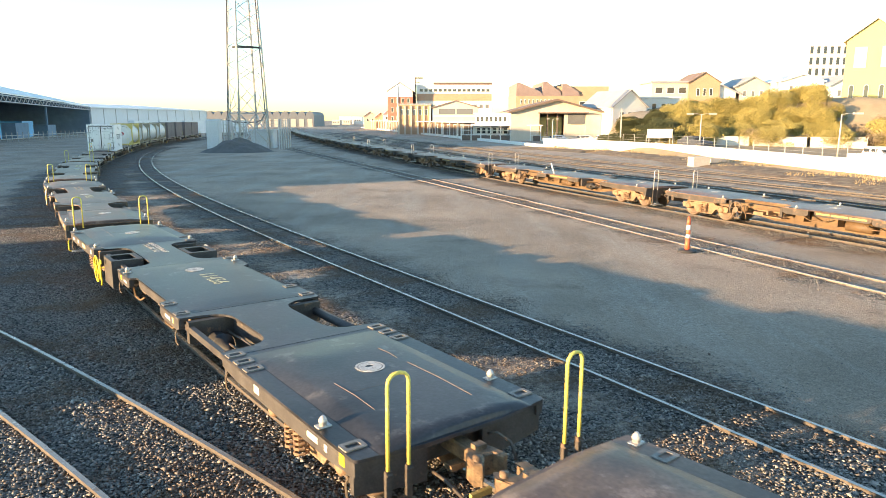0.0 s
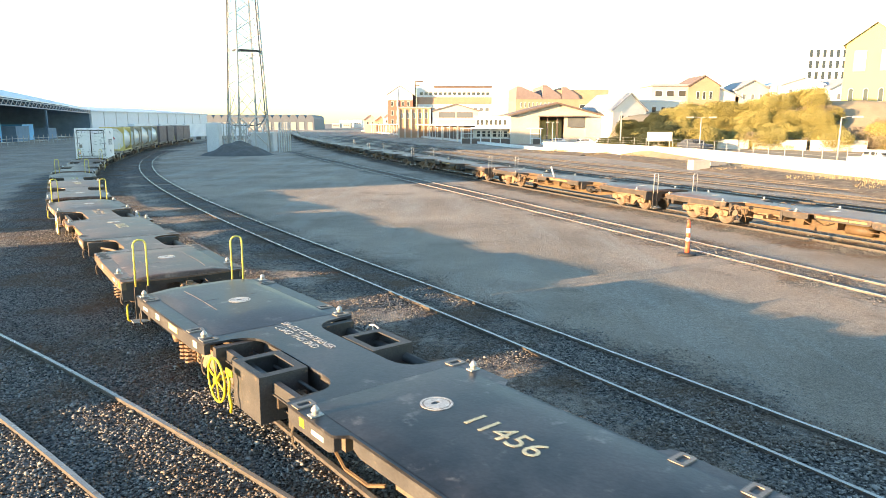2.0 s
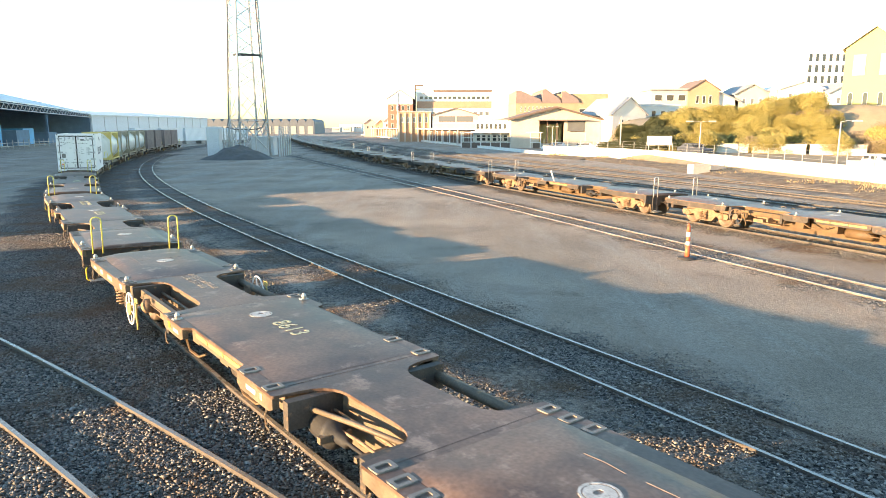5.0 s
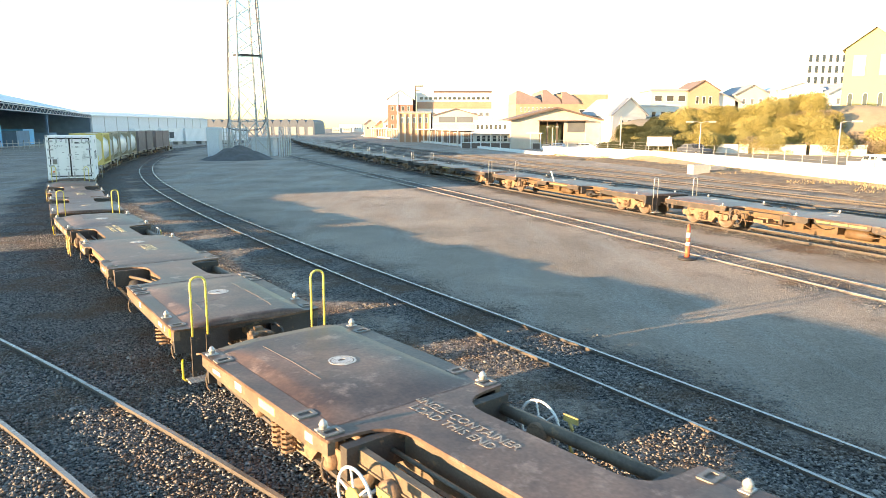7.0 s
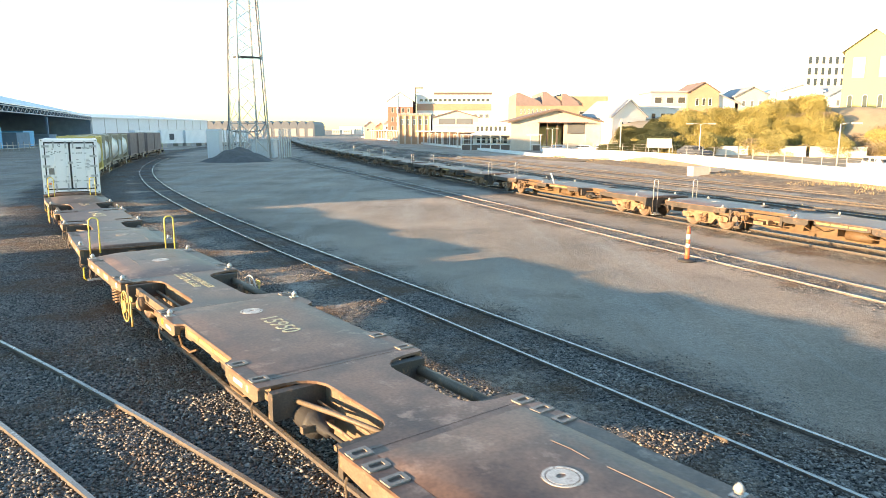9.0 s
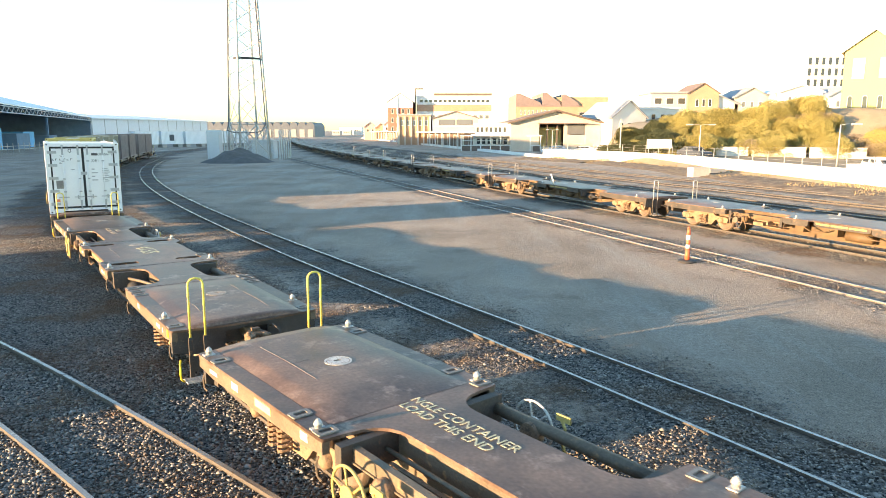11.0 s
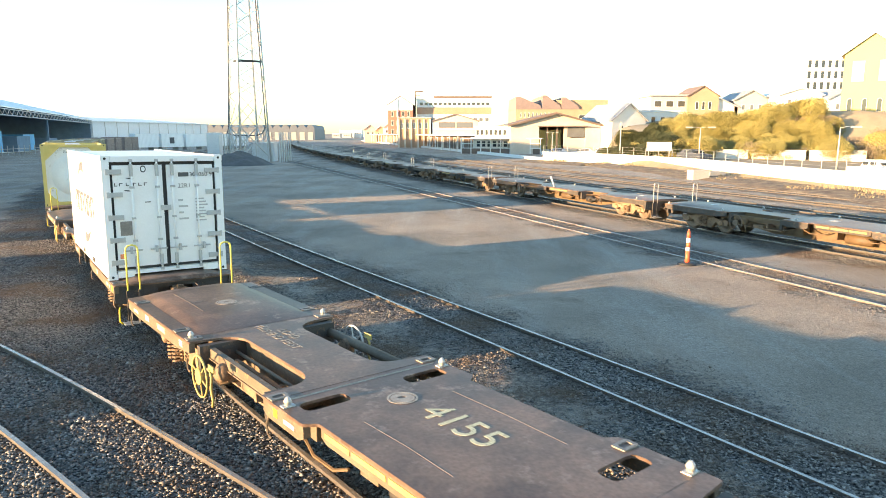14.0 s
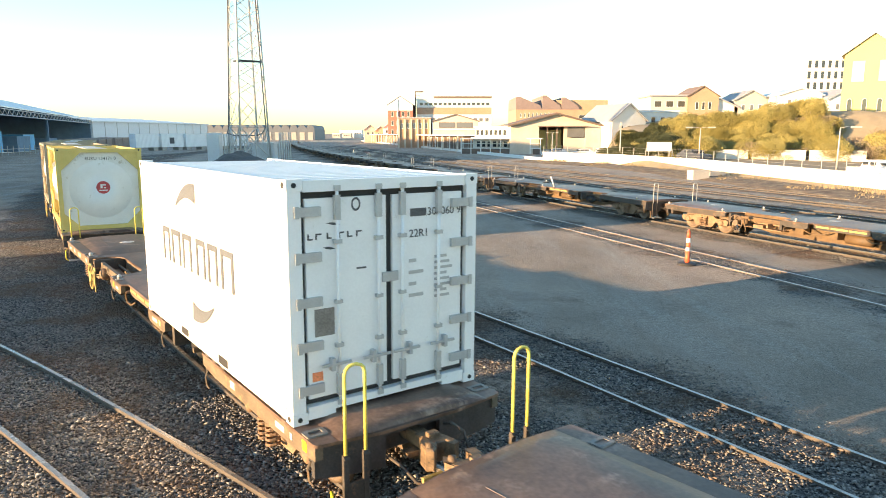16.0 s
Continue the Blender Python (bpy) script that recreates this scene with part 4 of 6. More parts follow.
for k, body in ((0, "11456"), (1, "8613"), (2, "15950"), (3, "4155")):
    deck_text(TRAIN_WAGONS[k], body, 0.58 if k == 3 else 0.43, 0.10, 8.1, 270, "letter", DECK + (0.0 if k == 3 else RISE_MID))
for k, size, key in ((0, 0.17, "mark"), (1, 0.18, "faint"), (2, 0.20, "letter"), (3, 0.21, "faint")):
    deck_text(TRAIN_WAGONS[k], "LOAD\nTHIS END FIRST" if k == 3 else "SINGLE CONTAINER\nLOAD THIS END", size, 0.05, 12.3, 270, key)
b = bmesh.new()
tube(b, ((-1.1, 9.86, DECK), (1.1, 9.86, DECK)), 0.012, 4)
part("deck_rib", b, M["faint"], slotted)

# ---------------------------------------------------------------- loads of the train
CL, CW, CH = 6.058, 1.219, 2.591      # length, half width, height


def castings(parent, material, h=CH, l=CL):
    first = None
    for x in (-1, 1):
        for y in (0, l):
            for z in (0, h):
                b = bmesh.new() if first is None else None
                mm = pose(x * (CW - 0.084), 0.087 if y == 0 else l - 0.087, 0.057 if z == 0 else h - 0.057)
                if b is not None:
                    box(b, -0.089, 0.089, -0.092, 0.092, -0.060, 0.060)
                    first = part("corner_casting", b, material, parent, "", 0.008)
                    first.matrix_basis = mm
                else:
                    share(parent, first, mm)
    # black discs on the solid castings paint the darkness of their holes
    b = bmesh.new()
    for x in (-1, 1):
        for y in (-0.008, l + 0.008):
            for z in (0.057, h - 0.057):
                lathe(b, ((y - 0.004, 0.027), (y + 0.004, 0.027)), "y", 10, (x * (CW - 0.075), 0, z))
        for z in (0.057, h - 0.057):
            for y in (0.085, l - 0.085):
                lathe(b, ((x * (CW + 0.001), 0.036), (x * (CW + 0.008), 0.036)), "x", 10, (0, y, z))
    part("casting_hole", b, M["gasket"], parent)


def crescent(bm, x, cy, cz, r, a0, a1, thick, side):
    """A sickle that is thick at a0 and runs to a point at a1, proud of the wall by a paint's thickness."""
    n = 14
    rows = []
    for i in range(n + 1):
        a = a0 + (a1 - a0) * i / n
        t = thick * (1 - i / n) ** 0.8 + 0.004
        rows.append([bm.verts.new((x + 0.004 * side, cy + q * math.cos(a), cz + q * math.sin(a))) for q in (r, r - t)])
    for p, q in zip(rows, rows[1:]):
        bm.faces.new((p[0], q[0], q[1], p[1]))


def reefer():
    c = thing("refrigerated_container", "white twenty-foot refrigerated container with grey door hardware", "container")
    b = bmesh.new()
    box(b, -CW + 0.006, CW - 0.006, 0.10, CL - 0.03, 0.16, CH - 0.035)
    part("body", b, M["cwhite"], c)
    for x in (-1, 1):
        for y in (0.0, CL - 0.16):
            x0, x1 = sorted((x * CW, x * (CW - 0.15)))
            part("corner_post", boxes((x0, x1, y, y + 0.16, 0.118, CH - 0.118)), M["cwhite"], c, "", 0.01)
    part("bottom_rail", boxes((-CW, -CW + 0.1, 0.18, CL - 0.18, 0.02, 0.17), (CW - 0.1, CW, 0.18, CL - 0.18, 0.02, 0.17), (-CW + 0.18, -CW + 0.5, 0.0, 0.12, 0.03, 0.17), (-CW + 0.5, CW - 0.5, 0.0, 0.12, 0.09, 0.17), (CW - 0.5, CW - 0.18, 0.0, 0.12, 0.03, 0.17)), M["cwhite"], c)
    part("top_rail", boxes((-CW, -CW + 0.07, 0.18, CL - 0.18, CH - 0.10, CH - 0.01), (CW - 0.07, CW, 0.18, CL - 0.18, CH - 0.10, CH - 0.01), (-CW + 0.18, CW - 0.18, 0.0, 0.12, CH - 0.13, CH - 0.012)), M["cwhite"], c)
    b = bmesh.new()
    for i in range(20):
        y = 0.45 + i * 0.27
        box(b, -CW + 0.1, CW - 0.1, y, y + 0.13, CH - 0.036, CH - 0.022)
    part("roof_rib", b, M["cwhite"], c)
    b = bmesh.new()
    for x in (-CW + 0.012, CW - 0.018):
        for i in range(9):
            y = 0.5 + i * 0.6
            box(b, x - 0.004, x + 0.004, y, y + 0.02, 0.2, CH - 0.12)
    part("side_seam", b, M["cwhite"], c)
    castings(c, M["cwhite"])
    # black patches on the bottom rail in place of the pockets' dark openings
    part("fork_pocket", boxes((-CW - 0.002, -CW + 0.02, 2.0, 2.36, 0.05, 0.165), (-CW - 0.002, -CW + 0.02, 3.7, 4.06, 0.05, 0.165)), M["gasket"], c)
    part("door_gasket", boxes((-CW + 0.15, CW - 0.15, 0.075, 0.10, 0.18, CH - 0.13)), M["gasket"], c)
    z0, z1 = 0.245, CH - 0.20
    for x0, x1 in ((-CW + 0.205, -0.042), (0.042, CW - 0.205)):
        d = part("door", boxes((x0, x1, 0.035, 0.075, z0, z1)), M["cwhite"], c, "white insulated container door", 0.008)
        sx = -1 if x0 < 0 else 1
        for j in range(5):
            z = 0.36 + j * 0.475
            h = bmesh.new()
            a, e = sorted((sx * (CW - 0.07), sx * (CW - 0.37)))
            box(h, a, e, -0.010, 0.034, z - 0.05, z + 0.05)
            box(h, min(a, e) if sx < 0 else e - 0.05, a + 0.05 if sx < 0 else max(a, e), -0.022, -0.010, z - 0.06, z + 0.06)
            part("hinge", h, M["grey"], d)
        for x in ((-0.66, -0.155) if sx < 0 else (0.155, 0.66)):
            h = bmesh.new()
            tube(h, ((x, 0.0, 0.13), (x, 0.0, CH - 0.08)), 0.019, 8)
            part("locking_bar", h, M["cwhite"], d)
            for z, w, e in ((0.80, 0.045, 0.022), (1.28, 0.04, 0.02), (CH - 0.66, 0.045, 0.022), (0.16, 0.035, 0.03), (CH - 0.1, 0.035, 0.03), (0.36, 0.032, 0.12), (CH - 0.30, 0.032, 0.13)):
                part("bar_bracket", boxes((x - w, x + w, -0.022, 0.03, z - e, z + e)), M["grey"], d)
            h = bmesh.new()
            hx = x - 0.09 if x in (-0.66, -0.155) else x + 0.09
            box(h, min(x, hx) - 0.13, max(x, hx) + 0.13, -0.035, -0.012, 0.585, 0.615)
            box(h, hx - 0.022, hx + 0.022, -0.04, 0.03, 0.53, 0.67)
            part("door_handle", h, M["grey"], d)
    part("keeper", boxes((-0.10, 0.10, 0.004, 0.034, 1.42, 1.53)), M["grey"], c)
    # plates, stickers and marks on the doors
    part("data_plate", boxes((-0.93, -0.70, 0.028, 0.036, 0.92, 1.22)), M["plate_grey"], c)
    part("sticker", boxes((-0.97, -0.85, 0.028, 0.036, 0.43, 0.53)), M["orange"], c, "small orange sticker")
    b = bmesh.new()
    for i, (u, v) in enumerate(((-0.99, 0.08), (-0.90, 0.10), (-0.77, 0.08), (-0.63, 0.09), (-0.53, 0.09), (-0.42, 0.10))):
        box(b, u, u + 0.016, 0.028, 0.034, 1.96, 2.025)
        box(b, u + 0.016, u + v * 0.7, 0.028, 0.034, 2.009 if i % 2 else 1.96, 2.025 if i % 2 else 1.976)
    tagged(part("brand_mark", b, M["ink"], c), kind="stuff")
    for cz, a0, a1 in ((1.98, 1.9, 0.9), (2.0, 5.0, 4.1)):
        b = bmesh.new()
        n = 8
        for i in range(n):
            t0, t1 = a0 + (a1 - a0) * i / n, a0 + (a1 - a0) * (i + 1) / n
            w0, w1 = 0.03 * math.sin(math.pi * i / n), 0.03 * math.sin(math.pi * (i + 1) / n)
            vs = [b.verts.new((-0.72 + (0.17 - e) * 1.0 * math.cos(t), 0.031, cz + (0.17 - e) * math.sin(t) * 0.9)) for t, e in ((t0, 0), (t1, 0), (t1, w1), (t0, w0))]
            b.faces.new(vs)
        bmesh.ops.remove_doubles(b, verts=b.verts, dist=0.0005)
        part("brand_mark", b, M["ink"], c)
    for body, size, x, z in (("308060 9", 0.13, 0.76, 2.17), ("22R1", 0.13, 0.40, 1.93)):
        b = moved(lettering(body, size, 0.002), pose(x, 0.031, z, 90, 0, 0))
        part("code_lettering", b, M["ink"], c)
    part("code_bar", boxes((0.28, 0.50, 0.028, 0.034, 2.13, 2.22)), M["ink"], c)
    b = bmesh.new()
    for i in range(8):
        z = 1.62 - i * 0.068
        box(b, 0.62, 0.80 + 0.04 * (i % 3), 0.029, 0.034, z, z + 0.032)
        if i % 2 == 0:
            box(b, 0.26, 0.36 + 0.05 * (i % 4), 0.029, 0.034, z - 0.02, z + 0.02)
    tagged(part("data_table", b, M["grey"], c), kind="stuff")
    b = bmesh.new()
    box(b, -0.42, -0.30, 0.029, 0.034, 1.60, 1.62)
    part("scuff", b, M["ink"], c)
    b = bmesh.new()
    for i in range(16):
        a, e = i * math.pi / 8, (i + 1) * math.pi / 8
        vs = [b.verts.new((-0.42 + r * 0.75 * math.cos(t), 0.031, 2.31 + r * math.sin(t))) for t, r in ((a, 0.075), (e, 0.075), (e, 0.05), (a, 0.05))]
        b.faces.new(vs)
    part("approval_mark", b, M["ink"], c)
    # side emblem: two crescents and a row of plain bars
    for x, s in ((-CW + 0.0, -1), (CW - 0.0, 1)):
        for e in ((3.15, 1.17, 1.2, 1.66, 0.75, 0.27), (3.3, 1.60, 1.2, 4.80, 3.89, 0.27)):
            b = bmesh.new()
            crescent(b, x, *e, s)
            part("side_emblem", b, M["logo"], c, "grey crescent emblem")
        for y, wdt in ((4.62, 0.36), (4.10, 0.44), (3.55, 0.42), (2.92, 0.38), (2.42, 0.38), (1.86, 0.46)):
            b = bmesh.new()
            x0, x1 = sorted((x, x + 0.004 * s))
            for u in (-0.5, 0.32):
                box(b, x0, x1, y + u * wdt, y + (u + 0.18) * wdt, 1.10, 1.62)
            box(b, x0, x1, y - 0.32 * wdt, y + 0.32 * wdt, 1.54, 1.62)
            part("side_bar", b, M["logo"], c)
    return c


def tank_container():
    c = thing("tank_container", "cream tank container in a yellow steel frame", "tank container", "tank containers")
    b = bmesh.new()
    r = 1.14
    lathe(b, ((0.05, 0.0), (0.055, 0.6), (0.08, 0.9), (0.15, 1.06), (0.26, r), (CL - 0.26, r), (CL - 0.15, 1.06), (CL - 0.08, 0.9), (CL - 0.055, 0.6), (CL - 0.05, 0.0)), "y", 32, (0, 0, 1.30))
    part("tank", b, M["tank"], c, "cream clad cylindrical tank")
    for y in (0.085, CL - 0.105):
        b = bmesh.new()
        x1, z0, z1 = CW - 0.132, 0.172, CH - 0.132
        o = [(-x1 + 0.4, z0), (x1 - 0.4, z0), (x1, z0 + 0.4), (x1, z1 - 0.56), (x1 - 0.56, z1), (-x1 + 0.56, z1), (-x1, z1 - 0.56), (-x1, z0 + 0.4)]
        plate(b, o, [], -0.01, 0.01)
        part("end_plate", moved(b, pose(0, y + 0.01, 0, 90, 0, 0)), M["tank"], c, "pale grey-white end plate")
    b = bmesh.new()
    for y in (0.9, 2.0, 4.0, 5.1):
        lathe(b, ((y - 0.03, r + 0.012), (y + 0.03, r + 0.012)), "y", 32, (0, 0, 1.30))
    part("tank_band", b, M["tank"], c)
    for y0, y1 in ((0.0, 0.12), (CL - 0.12, CL)):
        f = boxes((-CW, -CW + 0.13, y0, y1, 0, CH), (CW - 0.13, CW, y0, y1, 0, CH), (-CW + 0.13, CW - 0.13, y0, y1, 0.02, 0.17), (-CW + 0.13, CW - 0.13, y0, y1, CH - 0.13, CH - 0.01))
        for sx in (-1, 1):
            for z, e in ((0.17, 0.40), (CH - 0.13, -0.56)):
                x0 = sx * (CW - 0.13)
                vs = [(x0, z), (x0 - sx * abs(e), z), (x0, z + e)]
                a = [f.verts.new((x, y0 + 0.03, zz)) for x, zz in vs]
                q = [f.verts.new((x, y1 - 0.03, zz)) for x, zz in vs]
                f.faces.new(a), f.faces.new(q)
                for i in range(3):
                    f.faces.new((a[i], a[(i + 1) % 3], q[(i + 1) % 3], q[i]))
        part("end_frame", f, M["tankframe"], c, "yellow end frame", 0.008)
    part("side_rail", boxes((-CW, -CW + 0.09, 0.13, CL - 0.13, 0.05, 0.16), (CW - 0.09, CW, 0.13, CL - 0.13, 0.05, 0.16), (-CW, -CW + 0.07, 0.13, CL - 0.13, CH - 0.09, CH - 0.02), (CW - 0.07, CW, 0.13, CL - 0.13, CH - 0.09, CH - 0.02)), M["tankframe"], c)
    for sx in (-1, 1):
        x = sx * (CW - 0.05)
        for y, e in ((0.13, 1.0), (CL - 0.13, -1.0)):
            for za, zb in ((0.9, 0.14), (CH - 0.8, CH - 0.08)):
                b = bmesh.new()
                tube(b, ((x, y, za), (x, y + e * 0.95, zb)), 0.035, 6)
                part("brace", b, M["tankframe"], c)
    part("walkway", boxes((-0.3, 0.3, 0.15, CL - 0.15, CH - 0.05, CH - 0.02)), M["galv"], c)
    b = bmesh.new()
    lathe(b, ((0.05, 0.20), (0.082, 0.20)), "y", 28, (0.05, 0, 1.36))
    part("emblem", b, M["red"], c, "round red emblem")
    part("emblem_bar", boxes((-0.07, 0.17, 0.042, 0.049, 1.25, 1.285), (-0.03, 0.03, 0.042, 0.049, 1.33, 1.46), (0.03, 0.13, 0.042, 0.049, 1.42, 1.46), (0.07, 0.13, 0.042, 0.049, 1.33, 1.37)), M["white"], c)
    for body, size, x, z in (("EURU 134171 0", 0.135, 0.03, 2.27), ("24000L", 0.10, 0.08, 1.86), ("4.7t", 0.08, 0.08, 1.74)):
        bb = moved(lettering(body, size, 0.002), pose(x, 0.078, z, 90, 0, 0))
        part("code_lettering", bb, M["ink"], c)
    castings(c, M["tankframe"])
    return c


def brown_container():
    c = thing("dry_container", "brown corrugated steel container on a wagon", "container", "brown containers")
    b = bmesh.new()
    n = 34
    for sx in (-1, 1):
        ring = []
        for i in range(n * 2 + 1):
            y = 0.16 + (CL - 0.32) * i / (n * 2)
            x = sx * (CW - (0.012 if i % 4 in (0, 1) else 0.048))
            ring.append((b.verts.new((x, y, 0.15)), b.verts.new((x, y, CH - 0.1))))
        for a, d in zip(ring, ring[1:]):
            b.faces.new((a[0], d[0], d[1], a[1]))
    box(b, -CW + 0.06, CW - 0.06, 0.05, CL - 0.05, 0.1, CH - 0.02)
    part("body", b, M["brownbox"], c)
    f = boxes(*[(x, x + 0.13, y, y + 0.13, 0, CH) for x in (-CW, CW - 0.13) for y in (0, CL - 0.13)], (-CW, -CW + 0.08, 0.13, CL - 0.13, 0.02, 0.15), (CW - 0.08, CW, 0.13, CL - 0.13, 0.02, 0.15), (-CW, -CW + 0.06, 0.13, CL - 0.13, CH - 0.1, CH), (CW - 0.06, CW, 0.13, CL - 0.13, CH - 0.1, CH), (-CW + 0.13, CW - 0.13, 0, 0.1, 0.02, 0.15), (-CW + 0.13, CW - 0.13, 0, 0.1, CH - 0.12, CH))
    part("frame", f, M["brownbox"], c)
    b = bmesh.new()
    for x in (-0.7, -0.25, 0.25, 0.7):
        tube(b, ((x, -0.005, 0.15), (x, -0.005, CH - 0.1)), 0.02, 6)
    part("locking_bar", b, M["grey"], c)
    return c


REEFER = reefer()
TANKS = [tank_container()]
for i in range(3):
    o = copy_thing(TANKS[0], pose(0, 0, 0))
    for q in o.children:
        if q.material_slots[0].material == M["tankframe"]:
            q.material_slots[0].link = "OBJECT"
            q.material_slots[0].material = M["old_frame"]
    TANKS.append(tagged(o, "cream tank container in a worn tan frame"))
BROWNS = [brown_container()]
for i in range(3):
    BROWNS.append(copy_thing(BROWNS[0], pose(0, 0, 0)))
LOADS = [(REEFER, 4, 0.66), (TANKS[0], 5, 0.66), (TANKS[1], 5, 9.9), (TANKS[2], 6, 0.5), (TANKS[3], 6, 9.8)]
LOADS += [(BROWNS[0], 7, 0.9), (BROWNS[1], 7, 8.6), (BROWNS[2], 8, 0.5), (BROWNS[3], 8, 7.0)]

# ---------------------------------------------------------------- buildings and surroundings


def gable(w, d, eave, ridge, z0=0.0):
    """Walls of a gabled block, ridge along y."""
    bm = bmesh.new()
    pts = [(-w / 2, z0), (w / 2, z0), (w / 2, eave), (0, ridge), (-w / 2, eave)]
    a = [bm.verts.new((x, 0, z)) for x, z in pts]
    b = [bm.verts.new((x, d, z)) for x, z in pts]
    bm.faces.new(a), bm.faces.new(list(reversed(b)))
    for i in range(5):
        bm.faces.new((a[i], a[(i + 1) % 5], b[(i + 1) % 5], b[i]))
    return bm


def roof_slabs(w, d, eave, ridge, over=0.4, thick=0.25):
    bm = bmesh.new()
    for sx in (-1, 1):
        k = (ridge - eave) / (w / 2)
        x1 = sx * (w / 2 + over)
        z1 = eave - k * over
        vs = [(0, -over, ridge + 0.02), (x1, -over, z1 + 0.02), (x1, d + over, z1 + 0.02), (0, d + over, ridge + 0.02)]
        a = [bm.verts.new(v) for v in vs]
        b = [bm.verts.new((v[0], v[1], v[2] + thick)) for v in vs]
        bm.faces.new(a), bm.faces.new(list(reversed(b)))
        for i in range(4):
            bm.faces.new((a[i], a[(i + 1) % 4], b[(i + 1) % 4], b[i]))
    return bm


def window_row(parent, wallmat, x0, x1, y, zs, n, w, h, key="glass", frame_key="render_white", out=-1):
    """Windows on a wall that faces -y: frame, pane and sill each."""
    for z in zs:
        for i in range(n):
            x = x0 + (x1 - x0) * (i + 0.5) / n
            b = boxes((x - w / 2, x + w / 2, y - 0.06, y + 0.02, z - h / 2, z - h / 2 + 0.1), (x - w / 2, x + w / 2, y - 0.06, y + 0.02, z + h / 2 - 0.1, z + h / 2), (x - w / 2, x - w / 2 + 0.09, y - 0.06, y + 0.02, z - h / 2 + 0.1, z + h / 2 - 0.1), (x + w / 2 - 0.09, x + w / 2, y - 0.06, y + 0.02, z - h / 2 + 0.1, z + h / 2 - 0.1))
            f = part("window", b, M[frame_key], parent)
            part("pane", boxes((x - w / 2 + 0.09, x + w / 2 - 0.09, y - 0.03, y + 0.01, z - h / 2 + 0.1, z + h / 2 - 0.1)), M[key], f)


def gabled_house(name, label, x, y, deg, w, d, eave, ridge, wall, roof, z0=0.0):
    h = thing(name, label, "building", "", "")
    part("wall", gable(w, d, eave, ridge, z0), M[wall], h)
    part("roof", roof_slabs(w, d, eave, ridge), M[roof], h)
    h.matrix_basis = pose(x, y, 0, 0, 0, deg)
    return h


def block(name, label, x, y, deg, w, d, top, wall, roof="roof_grey", z0=0.0):
    h = thing(name, label, "building")
    part("wall", boxes((-w / 2, w / 2, 0, d, z0, top)), M[wall], h)
    part("roof", boxes((-w / 2 - 0.2, w / 2 + 0.2, -0.2, d + 0.2, top + 0.003, top + 0.35)), M[roof], h)
    h.matrix_basis = pose(x, y, 0, 0, 0, deg)
    return h


def at_line(x0, y0, x1, y1):
    """A pose whose x axis runs from the first point to the second, and the length."""
    return pose(x0, y0, 0, 0, 0, math.degrees(math.atan2(y1 - y0, x1 - x0))), math.hypot(x1 - x0, y1 - y0)


# long goods platform with canopy beside the far tracks
m, ln = at_line(-33, 318, 7.4, 145)
h = thing("goods_platform_shed", "long low timber goods shed with a white canopy", "building")
h.matrix_basis = m
part("wall", boxes((0, ln, 0, 11, 0, 3.5)), M["timber_grey"], h)
part("roof", boxes((-1, ln + 0.5, -3.2, 11.4, 3.5, 3.75)), M["render_white"], h, "white sheet canopy roof")
for i in range(23):
    x = 4 + i * 7.6
    part("post", boxes((x, x + 0.25, -2.9, -2.65, 0, 3.5)), M["render_white"], h)
for i in range(26):
    x = 3 + i * 6.7
    d = part("door", boxes((x, x + 2.2, -0.10, 0.0, 0.3, 2.9)), M["timber_grey" if i % 3 else "concrete"], h)
    part("door_frame", boxes((x - 0.15, x, -0.14, 0.0, 0.3, 3.05), (x + 2.2, x + 2.35, -0.14, 0.0, 0.3, 3.05), (x, x + 2.2, -0.14, 0, 2.9, 3.05)), M["render_white"], d)
m, ln = at_line(-42.5, 355, 15.2, 101)
k = thing("platform_edge", "pale concrete platform kerb beside the far tracks", "kerb", kind="structure", bm=boxes((0, ln, 0, 1.1, 0, 0.45)), material=M["render_white"])
k.matrix_basis = m

# white office with two rows of windows
h = thing("rail_office", "white two-storey rail office with rows of windows", "building")
h.matrix_basis = pose(6.2, 141, 0, 0, 0, -14)
part("wall", boxes((0, 13.4, 0, 9, 0, 3.1), (0.3, 7.2, 0.6, 9, 3.1, 5.3)), M["render_white"], h)
part("roof", boxes((-0.3, 13.7, -0.7, 9.2, 3.1, 3.28), (0.0, 7.5, 0.2, 9.2, 5.3, 5.5)), M["roof_white"], h)
window_row(h, None, 0.4, 7.0, 0.6, (4.25,), 7, 0.7, 1.2)
window_row(h, None, 0.6, 13.0, 0.0, (1.9,), 11, 0.85, 1.3)
part("door", boxes((12.0, 12.9, -0.05, 0.0, 0, 2.1)), M["timber_grey"], h)
part("veranda_roof", boxes((-2.0, 14.6, -3.6, -0.72, 2.95, 3.12)), M["roof_white"], h)
for i in range(9):
    x = -1.7 + i * 2.0
    part("veranda_post", boxes((x - 0.09, x + 0.09, -3.45, -3.27, 0, 2.95)), M["render_white"], h)
part("veranda_screen", boxes((-1.7, 14.3, -3.30, -3.22, 0, 1.05)), M["timber_grey"], h, "low slatted screen of grey boards")
part("veranda_rail", boxes((-1.7, 14.3, -3.42, -3.31, 1.05, 1.2), (-1.7, 14.3, -3.42, -3.31, 2.0, 2.1)), M["render_white"], h)

